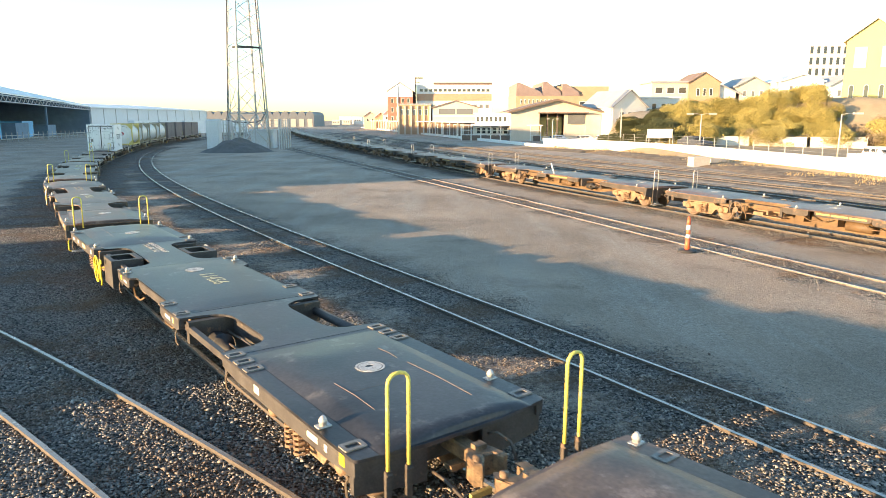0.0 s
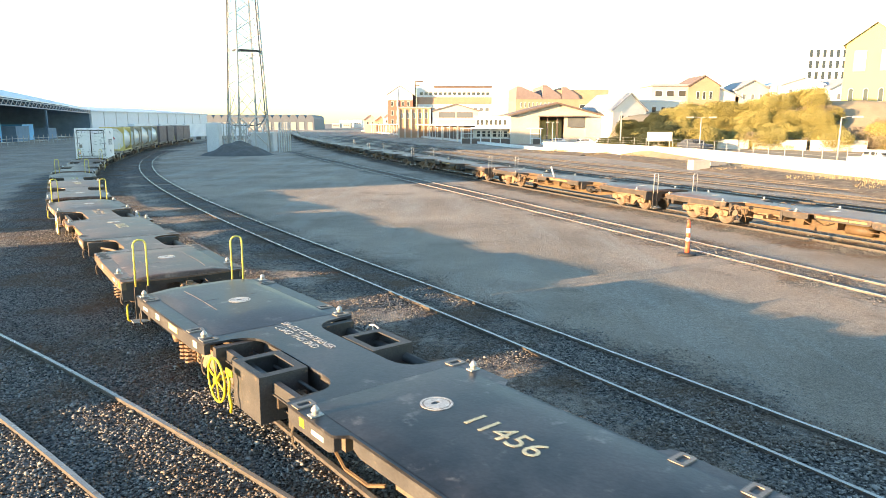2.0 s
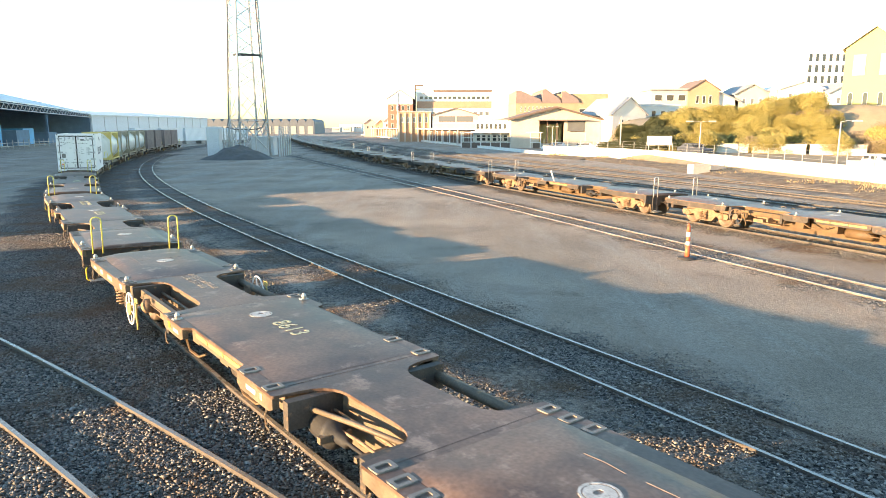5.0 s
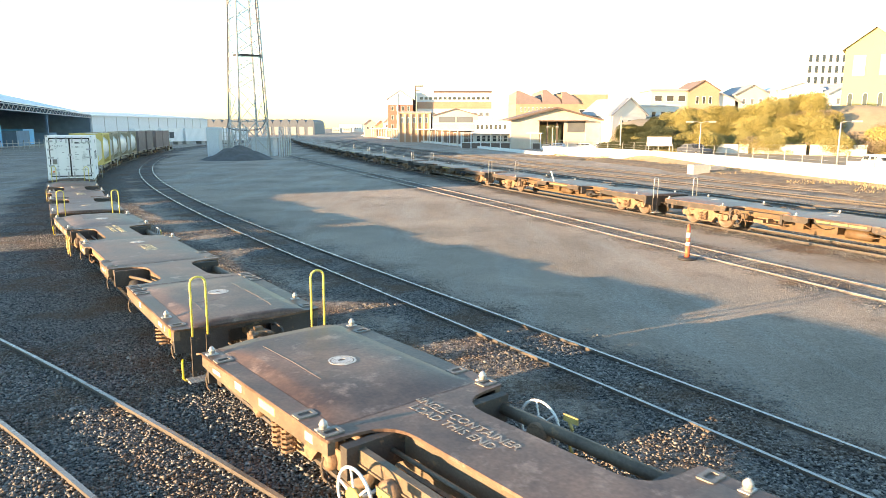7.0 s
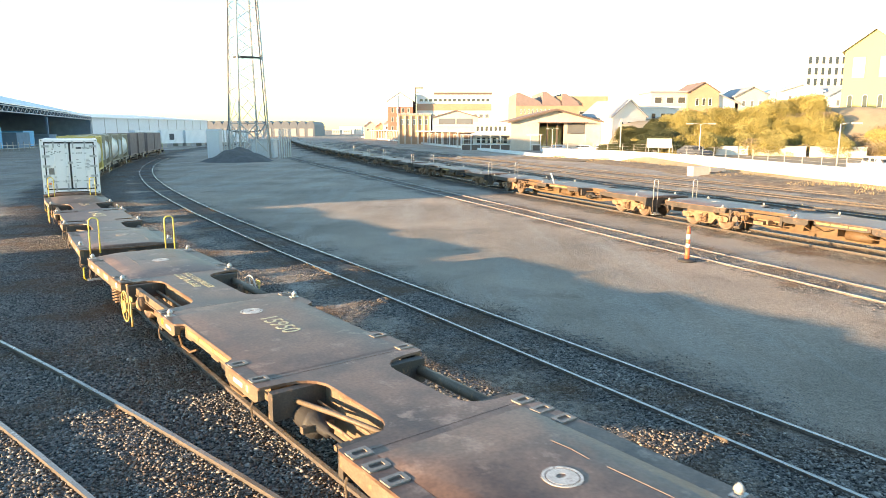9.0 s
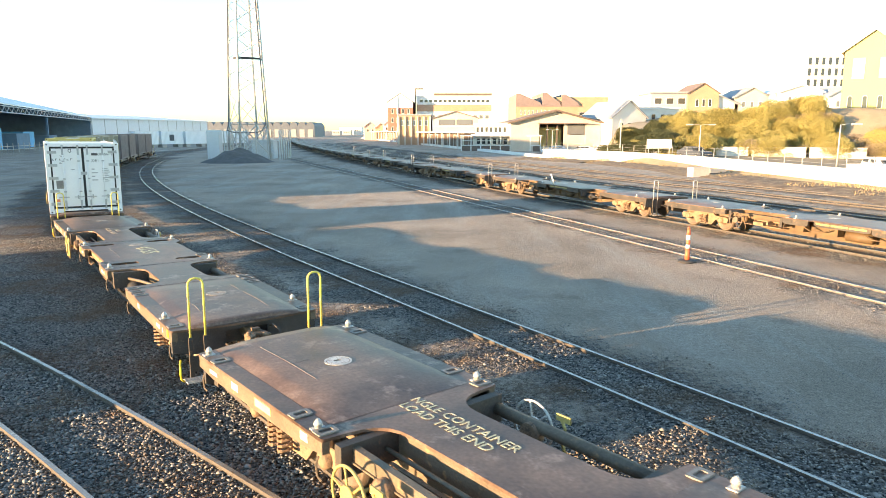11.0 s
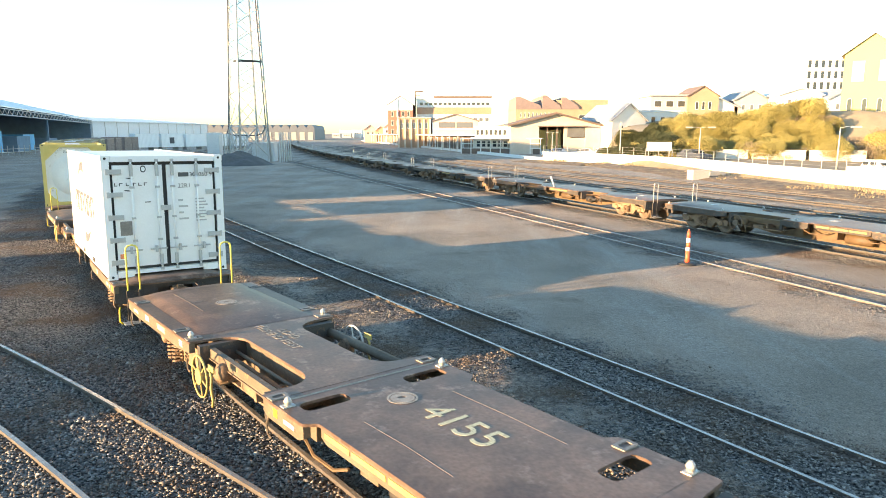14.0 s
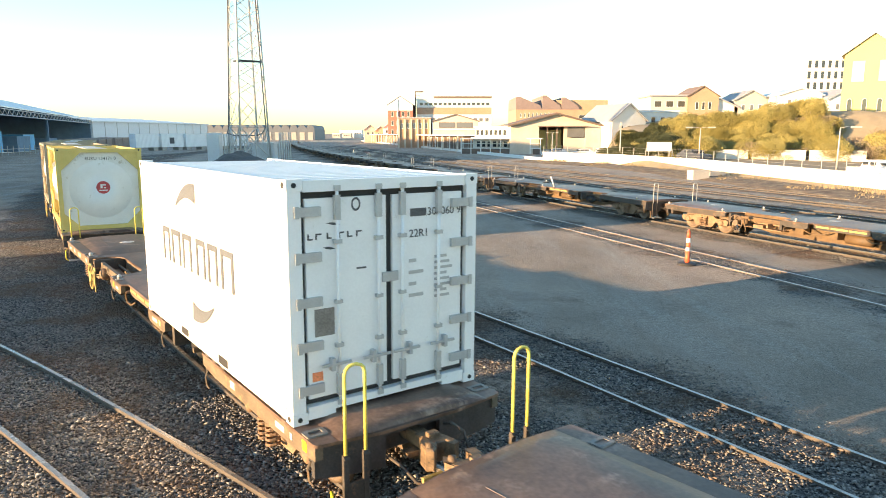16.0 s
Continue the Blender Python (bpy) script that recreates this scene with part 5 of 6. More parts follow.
# brown-roofed hall with a wide open door
h = thing("goods_hall", "cream gabled hall with brown roof and open doorway", "building")
h.matrix_basis = pose(22.3, 135, 0, 0, 0, 0)
b = bmesh.new()
plate(b, [(-8.9, 0), (8.9, 0), (8.9, 5.6), (0, 7.9), (-8.9, 5.6)], [[(-3.3, 0.9), (-3.3, 5.35), (5.8, 5.35), (5.8, 0.9)]], 0.0, 0.3)
part("wall", moved(b, pose(0, 0, 0, 90, 0, 0)), M["render_cream"], h)
part("wall", boxes((-8.9, -8.6, 0.0, 30, 0, 5.6), (8.6, 8.9, 0.0, 30, 0, 5.6), (-8.6, 8.6, 29.7, 30, 0, 5.6)), M["render_cream"], h)
part("roof", roof_slabs(17.8, 30, 5.6, 7.9, 0.5), M["roof_brown"], h, "brown sheet roof")
part("canopy", boxes((-3.6, 6.1, -1.6, -0.3, 5.36, 5.55)), M["roof_brown"], h)
part("side_cladding", boxes((5.9, 8.85, -0.42, -0.3, 0.3, 5.1)), M["concrete"], h, "grey sheet cladding")
part("bargeboard", moved(roof_slabs(17.9, 0.2, 5.45, 7.75, 0.5, 0.3), pose(0, -0.75, 0)), M["timber_grey"], h)
part("inner_screen", boxes((-3.2, 1.6, 2.4, 2.6, 0.9, 4.7)), M["render_yellow"], h)
part("inner_wall", boxes((1.6, 5.78, -0.10, 0.10, 0.9, 3.2), (1.6, 2.9, -0.10, 0.10, 3.2, 5.3)), M["render_cream"], h)
for x in (-1.6, 0.4):
    part("inner_post", boxes((x - 0.12, x + 0.12, 0.5, 0.75, 0.9, 5.3)), M["timber_grey"], h)
part("inner_door", boxes((2.3, 5.7, -0.26, -0.12, 3.3, 5.3)), M["dark_inside"], h)
part("floor_slab", boxes((-8.5, 8.5, 0.0, 29.6, 0, 0.9)), M["concrete"], h)

# gabled cream hall behind the canopy
h = gabled_house("gabled_store", "cream gabled store with a window band", 3.6, 192, 0, 12.6, 26, 7.4, 9.2, "render_cream", "roof_brown")
window_row(h, None, -4.9, 4.9, 0, (6.35,), 2, 4.5, 1.5, "glass_pale", "timber_grey")
part("coping", boxes((-6.2, 6.2, -0.25, 0.0, 5.0, 5.3)), M["render_white"], h)
h = block("brick_annexe", "orange brick annexe beside the gabled store", -8.2, 196, 0, 9.5, 20, 8.3, "brick_orange")
window_row(h, None, -4.3, 4.3, 0, (6.2,), 5, 0.8, 1.6, "glass_pale")
for i in range(6):
    x = -4.5 + i * 1.8
    part("pilaster", boxes((x - 0.22, x + 0.22, -0.4, 0.0, 0, 8.0)), M["render_cream"], h)
# red brick corner building
h = gabled_house("red_brick_warehouse", "red brick warehouse with white gable", -16.8, 270, 0, 9.8, 24, 15.2, 18.4, "brick_red", "roof_grey")
window_row(h, None, -4.2, 4.2, 0, (4.5, 8.0, 11.5), 4, 1.0, 1.9)
part("gable_panel", moved(gable(9.7, 0.2, 15.1, 18.3, 12.9), pose(0, -0.22, 0)), M["render_white"], h, "white rendered gable head")
part("downpipe", boxes((-1.2, -0.9, -0.45, -0.25, 1, 17.2)), M["render_white"], h)
part("mast", boxes((5.6, 6.0, 4, 4.4, 0, 20.6), (6.0, 9.0, 4, 4.4, 20.1, 20.6), (6.0, 7.6, 4, 4.4, 18.6, 18.9)), M["timber_grey"], h)
for x, y, w, e, rdg, wl in ((-32.0, 300, 5.2, 5.6, 7.6, "render_cream"), (-26.6, 292, 4.6, 5.2, 7.0, "brick_orange"), (-23.0, 286, 3.4, 6.4, 7.8, "render_white")):
    h = gabled_house("far_cottage", ("orange brick" if wl == "brick_orange" else "pale rendered") + " cottage beyond the goods platform", x, y, 8, w, 9, e, rdg, wl, "roof_grey")
    tagged(h, group="cottages beyond the platform")
    window_row(h, None, -w / 2 + 0.5, w / 2 - 0.5, 0, (e - 1.6,), 2, 0.9, 1.2)
# pale long multi-storey building
h = block("pale_factory", "long pale factory with rows of windows", 4.4, 274, 0, 30, 24, 17.4, "render_white", "roof_white")
window_row(h, None, -14, 14.4, 0, (15.6,), 15, 1.4, 1.2)
part("brick_band", boxes((-14.9, 14.9, -0.22, 0.0, 11.6, 14.2)), M["brick_orange"], h, "band of orange brickwork")
window_row(h, None, -14, 14.4, 0, (9.4,), 12, 1.5, 1.5, "glass_pale")
part("parapet", boxes((-8, 15, -0.3, 6, 17.76, 18.3), (-8.2, 15.2, -0.6, 6, 18.3, 18.6)), M["roof_brown"], h)
# saw-tooth brick factory
h = thing("sawtooth_factory", "pale brick factory with grey saw-tooth roofs", "building")
h.matrix_basis = pose(23.4, 220, 0, 0, 0, 0)
part("wall", boxes((0, 29.6, 0, 26, 0, 11.6)), M["brick_orange"], h)
for i, (x0, x1, z) in enumerate(((0.0, 8.4, 15.6), (8.4, 14.6, 16.0), (14.6, 20.4, 15.4))):
    b = bmesh.new()
    pts = [(x0, 11.6), (x1, 11.6), (x1 - 0.6, 12.9), (x0 + 1.3, z), (x0 + 0.1, z)]
    a = [b.verts.new((x, -0.1, zz)) for x, zz in pts]
    c = [b.verts.new((x, 26, zz)) for x, zz in pts]
    b.faces.new(a), b.faces.new(list(reversed(c)))
    for j in range(5):
        b.faces.new((a[j], a[(j + 1) % 5], c[(j + 1) % 5], c[j]))
    part("roof", b, M["roof_mauve"], h)
part("upper_storey", boxes((13.0, 29.6, 0.5, 20, 11.6, 14.6)), M["brick_orange"], h)
window_row(h, None, 1, 12.5, 0, (9.8,), 9, 0.55, 1.5)
window_row(h, None, 20, 29, 0, (9.3,), 3, 2.4, 1.2)
part("balcony", boxes((21, 30.2, -2.2, 0, 8.0, 8.25), (21, 30.2, -2.2, -2.1, 8.25, 9.1)), M["concrete"], h)
# white house below the hill
h = gabled_house("white_cottage", "white cottage with grey roof at the hill foot", 36.0, 132, 18, 7.4, 12, 6.6, 9.6, "render_white", "roof_grey")
window_row(h, None, -2.6, 2.6, 0, (5.0,), 3, 0.9, 1.2)
h = block("white_terrace", "white terrace of small houses", 44, 140, 8, 9, 10, 8.4, "render_white", "roof_white")
window_row(h, None, -4, 4, 0, (6.8,), 4, 1.0, 1.2)
# cream house with gable on the hill
h = thing("hill_house", "cream hill house with gable and long eaves", "building")
h.matrix_basis = pose(45.4, 150, 0, 0, 0, 0)
part("wall", boxes((0, 8.2, 0, 9, 4, 12.0)), M["render_cream"], h)
part("roof", boxes((-0.4, 8.2, -0.5, 9.4, 12.0, 12.4)), M["roof_grey"], h)
part("wall", moved(gable(6.8, 10, 12.0, 14.1, 4.0), pose(11.2, -0.6, 0)), M["brick_orange"], h)
part("roof", moved(roof_slabs(6.8, 10, 12.0, 14.1, 0.3, 0.2), pose(11.2, -0.6, 0)), M["roof_brown"], h)
window_row(h, None, 0.3, 8.0, 0, (10.4,), 3, 1.7, 1.4)
window_row(h, None, 9.2, 13.4, -0.6, (10.0,), 3, 0.7, 1.7)
# pale roofs further along the hill
for i, (x, y, w, e, rdg, wl, rf) in enumerate(((60.5, 150, 8, 9.6, 11.4, "render_white", "roof_grey"), (67.5, 150, 7.5, 11.2, 13.2, "render_cream", "roof_grey"), (75.5, 145, 9, 12.0, 13.4, "render_white", "roof_white"), (83.5, 142, 7.5, 11.0, 13.0, "render_white", "roof_grey"))):
    h = gabled_house("terrace_house", ("white" if wl == "render_white" else "cream") + " gabled terrace house on the hill", x, y, 0, w, 10, e, rdg, wl, rf, 3.0)
    tagged(h, group="houses on the hill")
    window_row(h, None, -w / 2 + 1, w / 2 - 1, 0, (e - 1.5,), 3, 0.8, 1.3, "glass_pale")
# distant office block with a grid of deep windows
h = thing("office_block", "white office block with a grid of dark windows", "building")
h.matrix_basis = pose(156.6, 300, 0, 0, 0, 0)
part("wall", boxes((0, 19, 0, 18, 0, 36.0)), M["render_white"], h)
window_row(h, None, 0.8, 18.2, 0, (33.6, 29.0, 24.4), 6, 1.5, 3.2)
# yellow church-like gable on the crest
h = gabled_house("yellow_gabled_hall", "tall yellow rendered hall with arched windows", 59.2, 95.5, -34, 6.8, 24, 15.0, 17.6, "render_yellow", "roof_grey", 3.0)
part("coping", boxes((-3.5, 3.5, -0.12, 0.0, 6.4, 6.7)), M["render_cream"], h)
for x in (-2.3, -0.5, 1.3):
    b = bmesh.new()
    o = [(x - 0.34, 7.0), (x + 0.34, 7.0)] + [(x + 0.34 * math.cos(a * math.pi / 8), 8.6 + 0.34 * math.sin(a * math.pi / 8)) for a in range(9)]
    i2 = [(x - 0.24, 7.1), (x + 0.24, 7.1)] + [(x + 0.24 * math.cos(a * math.pi / 8), 8.6 + 0.24 * math.sin(a * math.pi / 8)) for a in range(9)]
    plate(b, o, [i2], 0.0, 0.12)
    w = part("window", moved(b, pose(0, 0.02, 0, 90, 0, 0)), M["render_cream"], h)
    b = bmesh.new()
    plate(b, i2, [], 0.0, 0.06)
    part("pane", moved(b, pose(0, 0.01, 0, 90, 0, 0)), M["glass"], w)
# upper panes in white render: the sun's reflection painted as a flat colour
window_row(h, None, -3.2, 3.2, 0, (12.6,), 2, 1.5, 2.8, "render_white", "render_cream")

# wall, verge and street on the far side of the yard
WALL = [(14.9, 101), (23.1, 87.7), (27.3, 71.6), (29.0, 52.0), (31.0, 36.0), (34.5, 16.0), (39, -6)]
for (x0, y0), (x1, y1) in zip(WALL, WALL[1:]):
    m, ln = at_line(x0, y0, x1, y1)
    w = thing("wall_east", "low pale rendered wall with coping along the street", "wall", kind="structure", bm=boxes((0, ln + 0.1, -0.02, 0.28, -0.1, 1.28), (-0.05, ln + 0.15, -0.07, 0.33, 1.283, 1.4)), material=M["stucco_wall"])
    w.matrix_basis = m
    f = thing("street_fence", "thin wire fence with pale posts on the wall", "fence", "fence on the wall")
    f.matrix_basis = m
    n = max(2, int(ln / 2.4))
    for i in range(n):
        x = ln * i / n
        part("post", boxes((x - 0.025, x + 0.025, 0.11, 0.16, 1.4, 2.3)), M["galv"], f)
    for z in (1.65, 1.95, 2.3):
        b = bmesh.new()
        tube(b, ((0, 0.135, z), (ln, 0.135, z)), 0.007, 4)
        part("rail", b, M["galv"], f)


def verge():
    bm = bmesh.new()
    rows = []
    pts = []
    for (x0, y0), (x1, y1) in zip(WALL, WALL[1:]):
        n = max(2, int(math.hypot(x1 - x0, y1 - y0) / 1.2))
        pts += [(x0 + (x1 - x0) * i / n, y0 + (y1 - y0) * i / n, math.atan2(y1 - y0, x1 - x0)) for i in range(n)]
    for x, y, a in pts:
        nx, ny = math.sin(a), -math.cos(a)
        row = []
        for j in range(9):
            d = -0.02 + 6.2 * j / 8 * (1 + 0.18 * smooth_noise(x, y, 0.2))
            hgt = 0.34 * max(0.0, math.sin(math.pi * min(1.0, 0.18 + 0.82 * (1 - j / 8)))) * (1 - j / 8) + 0.10 * smooth_noise(x + d, y, 0.8) * (1 - j / 8)
            row.append(bm.verts.new((x + nx * d, y + ny * d, 0.07 + hgt if j < 8 else -0.1)))
        rows.append(row)
    for r0, r1 in zip(rows, rows[1:]):
        for j in range(8):
            bm.faces.new((r0[j], r1[j], r1[j + 1], r0[j + 1])).smooth = True
    thing("verge", "strip of dry grass and brown soil below the wall", "verge", kind="structure", bm=bm, material=M["verge_soil"])
    rng = random.Random(7)
    bm = bmesh.new()
    for i in range(9000):
        x, y, a = pts[rng.randrange(len(pts))]
        d = rng.uniform(0.1, 4.6)
        x, y = x + math.sin(a) * d + rng.uniform(-0.6, 0.6), y - math.cos(a) * d + rng.uniform(-0.6, 0.6)
        t, hh, w = rng.uniform(0, 6.28), rng.uniform(0.04, 0.11), rng.uniform(0.02, 0.05)
        z = 0.12 + 0.30 * (1 - d / 6.2)
        if smooth_noise(x, y, 0.3) < -0.05:
            continue
        vs = [bm.verts.new((x + math.cos(t) * w, y + math.sin(t) * w, z - 0.1)), bm.verts.new((x - math.cos(t) * w, y - math.sin(t) * w, z - 0.1)), bm.verts.new((x + rng.uniform(-0.1, 0.1), y + rng.uniform(-0.1, 0.1), z + hh))]
        bm.faces.new(vs)
    thing("dry_grass", "tufts of dry straw-coloured grass below the wall", "grass", kind="stuff", bm=bm, material=M["dry_grass"])


verge()


def hill_height(x, y):
    """Ground behind the street: level beside the wall, then a bank with a crest."""
    foot = 90.0 - 0.35 * (x - 22.0)
    t = max(0.0, min(1.0, (y - foot) / 13.0))
    crest = min(3.2 + 0.15 * (x - 22.0), 6.9)
    base = 0.35 + 0.65 * max(0.0, min(1.0, (y - 70.0) / 14.0))
    rise = base + (crest - base) * t * t * (3 - 2 * t) + 0.35 * smooth_noise(x, y, 0.25) * t
    u = max(0.0, min(1.0, (x - 22.3 - 0.2 * (y - 89.0)) / 3.5))
    return 0.04 + (rise - 0.04) * u * u * (3 - 2 * u)


def hill():
    bm = bmesh.new()
    xs = [22 + i * 1.6 for i in range(70)]
    ys = [30 + i * 1.6 for i in range(100)]
    grid = {}
    for i, x in enumerate(xs):
        for j, y in enumerate(ys):
            xx = x + max(0.0, (90 - y)) * 0.14
            grid[i, j] = bm.verts.new((xx, y, hill_height(xx, y) if i else -0.2))
    for i in range(len(xs) - 1):
        for j in range(len(ys) - 1):
            bm.faces.new((grid[i, j], grid[i + 1, j], grid[i + 1, j + 1], grid[i, j + 1])).smooth = True
    thing("hillside", "bank of pale soil and rock above the street", "hillside", kind="structure", bm=bm, material=M["soil"])


hill()


for x0, x1 in ((32.0, 37.6), (38.0, 43.6), (44.0, 49.6)):
    m, ln = at_line(x0, 89.0 - 0.35 * (x0 - 22.0), x1, 89.0 - 0.35 * (x1 - 22.0))
    w = thing("garden_wall", "low pale block wall at the foot of the bank", "wall", "low walls below the bank", bm=boxes((0, ln, 0, 0.3, 0.5, 2.0), (-0.04, ln + 0.04, -0.05, 0.35, 2.003, 2.1)), material=M["stucco_wall"])
    w.matrix_basis = m


def bush_mesh(seed, r, h, n, size):
    rng = random.Random(seed)
    bm = bmesh.new()
    lobes = [(rng.uniform(-0.6, 0.6) * r, rng.uniform(-0.5, 0.5) * r, rng.uniform(0.25, 0.7) * h, rng.uniform(0.35, 0.6)) for _ in range(9)]
    for _ in range(n):
        lx, ly, lz, lr = lobes[rng.randrange(9)]
        u, v = rng.uniform(0, 6.28), rng.uniform(-0.6, 1.0)
        c = math.sqrt(max(0, 1 - v * v))
        k = rng.uniform(0.75, 1.08)
        p = Vector((lx + lr * r * c * math.cos(u) * k, ly + lr * r * c * math.sin(u) * k, max(0.03, lz + lr * h * v * 0.75 * k)))
        s = size * rng.uniform(0.5, 1.25)
        a = Vector((rng.uniform(-1, 1), rng.uniform(-1, 1), rng.uniform(-0.6, 1))).normalized() * s
        d = a.orthogonal().normalized() * s * rng.uniform(0.4, 0.8)
        bm.faces.new([bm.verts.new(p + a), bm.verts.new(p + d - a * 0.4), bm.verts.new(p - d - a * 0.4)])
    return bm


def trunk_mesh(r, h, seed):
    rng = random.Random(seed)
    bm = bmesh.new()
    for i in range(5):
        a = rng.uniform(0, 6.28)
        tube(bm, ((0, 0, -0.4), (0.25 * r * math.cos(a), 0.25 * r * math.sin(a), h * 0.3), (0.5 * r * math.cos(a), 0.5 * r * math.sin(a), h * 0.7)), [0.09, 0.06, 0.02], 5)
    return bm


BUSHES = []
for i, (key, lab) in enumerate((("leaf", "yellow-green gorse bush on the bank"), ("leaf", "sunlit olive gorse bush on the bank"), ("leaf_dark", "dark green shrub at the hill foot"), ("twig", "bare brown winter shrub on the bank"))):
    t = thing("bush", lab, "bush", "bushes on the bank")
    part("crown", bush_mesh(20 + i, 2.6, 2.6, 8600 if key != "twig" else 2600, 0.10 if key != "twig" else 0.10), M[key], t)
    part("stem", trunk_mesh(2.6, 2.6, 40 + i), M["twig"], t)
    BUSHES.append(t)
rng = random.Random(11)
spots = []
for i in range(165):
    x = 23.5 + 34.0 * rng.random()
    y = 89.0 - 0.35 * (x - 22.0) + rng.uniform(0.5, 12.0 if x < 50.0 else 6.0)
    spots.append((x, y))
for i, (x, y) in enumerate(spots):
    if 49.3 < x < 51.6 and rng.random() < 0.85:
        continue
    kind = 2 if x < 31 and rng.random() < 0.9 else (3 if rng.random() < (0.10 if x < 50 else 0.6) else i % 2)
    s = rng.uniform(0.7, 1.05) * (0.8 if x < 31 else 1.0)
    m = pose(x, y, hill_height(x, y) - 0.3, 0, 0, rng.uniform(0, 360))
    o = BUSHES[kind] if kind is not None and BUSHES[kind].get("placed") is None else copy_thing(BUSHES[kind], m)
    BUSHES[kind]["placed"] = 1
    o.matrix_basis = m
    o.scale = (s, s, s * rng.uniform(0.8, 1.15))


def car(label, x, y, z, deg, key, pickup=False):
    c = thing("parked_car", label, "car", "cars on the street")
    b = bmesh.new()
    prof = [(-2.2, 0.35), (-2.22, 0.75), (-1.95, 0.92), (-0.9, 1.0), (-0.25, 1.45), (1.0, 1.48), (1.75, 1.02), (2.2, 0.95), (2.22, 0.4)]
    if pickup:
        prof = [(-2.5, 0.5), (-2.52, 0.95), (-2.3, 1.08), (-1.25, 1.15), (-0.65, 1.72), (0.75, 1.74), (0.95, 1.15), (2.5, 1.12), (2.5, 0.5)]
    a = [b.verts.new((u, -0.86 if z2 < 1.2 else -0.70, z2)) for u, z2 in prof]
    d = [b.verts.new((u, 0.86 if z2 < 1.2 else 0.70, z2)) for u, z2 in prof]
    b.faces.new(a), b.faces.new(list(reversed(d)))
    for i in range(len(prof)):
        b.faces.new((a[i], a[(i + 1) % len(prof)], d[(i + 1) % len(prof)], d[i]))
    part("body", b, M[key], c, "", 0.04)
    up = 0.24 if pickup else 0.0
    for sy in (-1, 1):
        for u0, u1 in ((-0.62, 0.12), (0.2, 0.9)):
            y0, y1 = sorted((sy * 0.70, sy * 0.815))
            part("side_window", boxes((u0, u1 - (0.15 if pickup else 0), y0, y1, 1.04 + up, 1.36 + up)), M["glass"], c)
        for u in (-1.4 - 0.1 * pickup, 1.4 + 0.15 * pickup):
            t = bmesh.new()
            y0, y1 = sorted((sy * 0.66, sy * 0.89))
            lathe(t, ((y0, 0.33), (y1, 0.33)), "y", 18, (u, 0, 0.33))
            w = part("wheel", t, M["tyre"], c)
            t = bmesh.new()
            y0, y1 = sorted((sy * 0.88, sy * 0.90))
            lathe(t, ((y0, 0.2), (y1, 0.19)), "y", 14, (u, 0, 0.33))
            part("rim", t, M["galv"], w)
    part("windscreen", boxes((-0.80 - 0.3 * pickup, -0.45 - 0.3 * pickup, -0.64, 0.64, 1.06 + up, 1.30 + up)), M["glass"], c)
    c.matrix_basis = pose(x, y, z, 0, 0, deg)
    return c


car("white pickup truck parked behind the wall", 33.9, 52.5, 0.33, 96, "car_white", True)
car("dark grey car parked behind the wall", 30.4, 82, 0.72, 108, "car_dark")
car("silver hatchback parked near the lamp post", 29.4, 88, 0.8, 10, "car_silver")
car("dark car parked by the hill foot", 27.0, 92, 1.0, 20, "car_dark")
car("white car parked by the goods hall", 19.5, 118, 0.0, 15, "car_white")
car("white van-like car by the goods hall", 24.0, 117, 0.0, 8, "car_white")
car("white car beside the far cottage", 27.0, 116, 0.05, 80, "car_white")
t = thing("site_hoarding", "white board on two posts behind the fence", "sign board")
part("board", boxes((-1.5, 1.5, -0.04, 0.04, 1.9, 3.0)), M["render_white"], t)
part("post", boxes((-1.3, -1.2, 0.041, 0.12, 0.9, 3.0)), M["galv"], t)
part("post", boxes((1.2, 1.3, 0.041, 0.12, 0.9, 3.0)), M["galv"], t)
t.matrix_basis = pose(26.9, 84.5, 0, 0, 0, -8)


def street_lamp(x, y, z, top, arms, label):
    t = thing("street_lamp", label, "street lamp", "street lamps")
    b = bmesh.new()
    tube(b, ((0, 0, 0), (0, 0, (top - z) * 0.5), (0, 0, top - z)), [0.09, 0.07, 0.05], 8)
    part("pole", b, M["galv"], t)
    for s in arms:
        b = bmesh.new()
        tube(b, ((0, 0, top - z - 0.05), (s * 0.5, 0, top - z + 0.06), (s * 0.9, 0, top - z + 0.05)), 0.03, 6)
        a = part("arm", b, M["galv"], t)
        x0, x1 = sorted((s * 0.9, s * 1.7))
        part("lantern", boxes((x0, x1, -0.13, 0.13, top - z - 0.04, top - z + 0.12)), M["galv"], a, "", 0.03)
    t.matrix_basis = pose(x, y, z, 0, 0, -5)


street_lamp(30.6, 81, 0.95, 4.75, (-1, 1), "grey street lamp with two lanterns by the wall")
street_lamp(33.8, 58, 0.95, 4.6, (1,), "grey street lamp with one lantern by the wall")
street_lamp(18.0, 112, 0.0, 4.2, (-0.6, 0.6), "small lamp before the goods hall")
t = thing("utility_pole", "thin pale pole behind the wall", "pole", bm=boxes((-0.07, 0.07, -0.07, 0.07, 0, 5.6)), material=M["galv"])
t.matrix_basis = pose(23.6, 90.5, 0)
t = thing("concrete_block", "pale concrete block beside the far siding", "concrete block", bm=boxes((-0.8, 0.8, -0.5, 0.5, -0.05, 0.85)), material=M["concrete"], bevel=0.04)
t.matrix_basis = pose(22.9, 60.5, 0.02, 0, 0, 12)
t = thing("concrete_block", "grey concrete slab beside the far siding", "concrete block", bm=boxes((-0.9, 0.9, -0.4, 0.4, -0.05, 0.55)), material=M["concrete"], bevel=0.04)
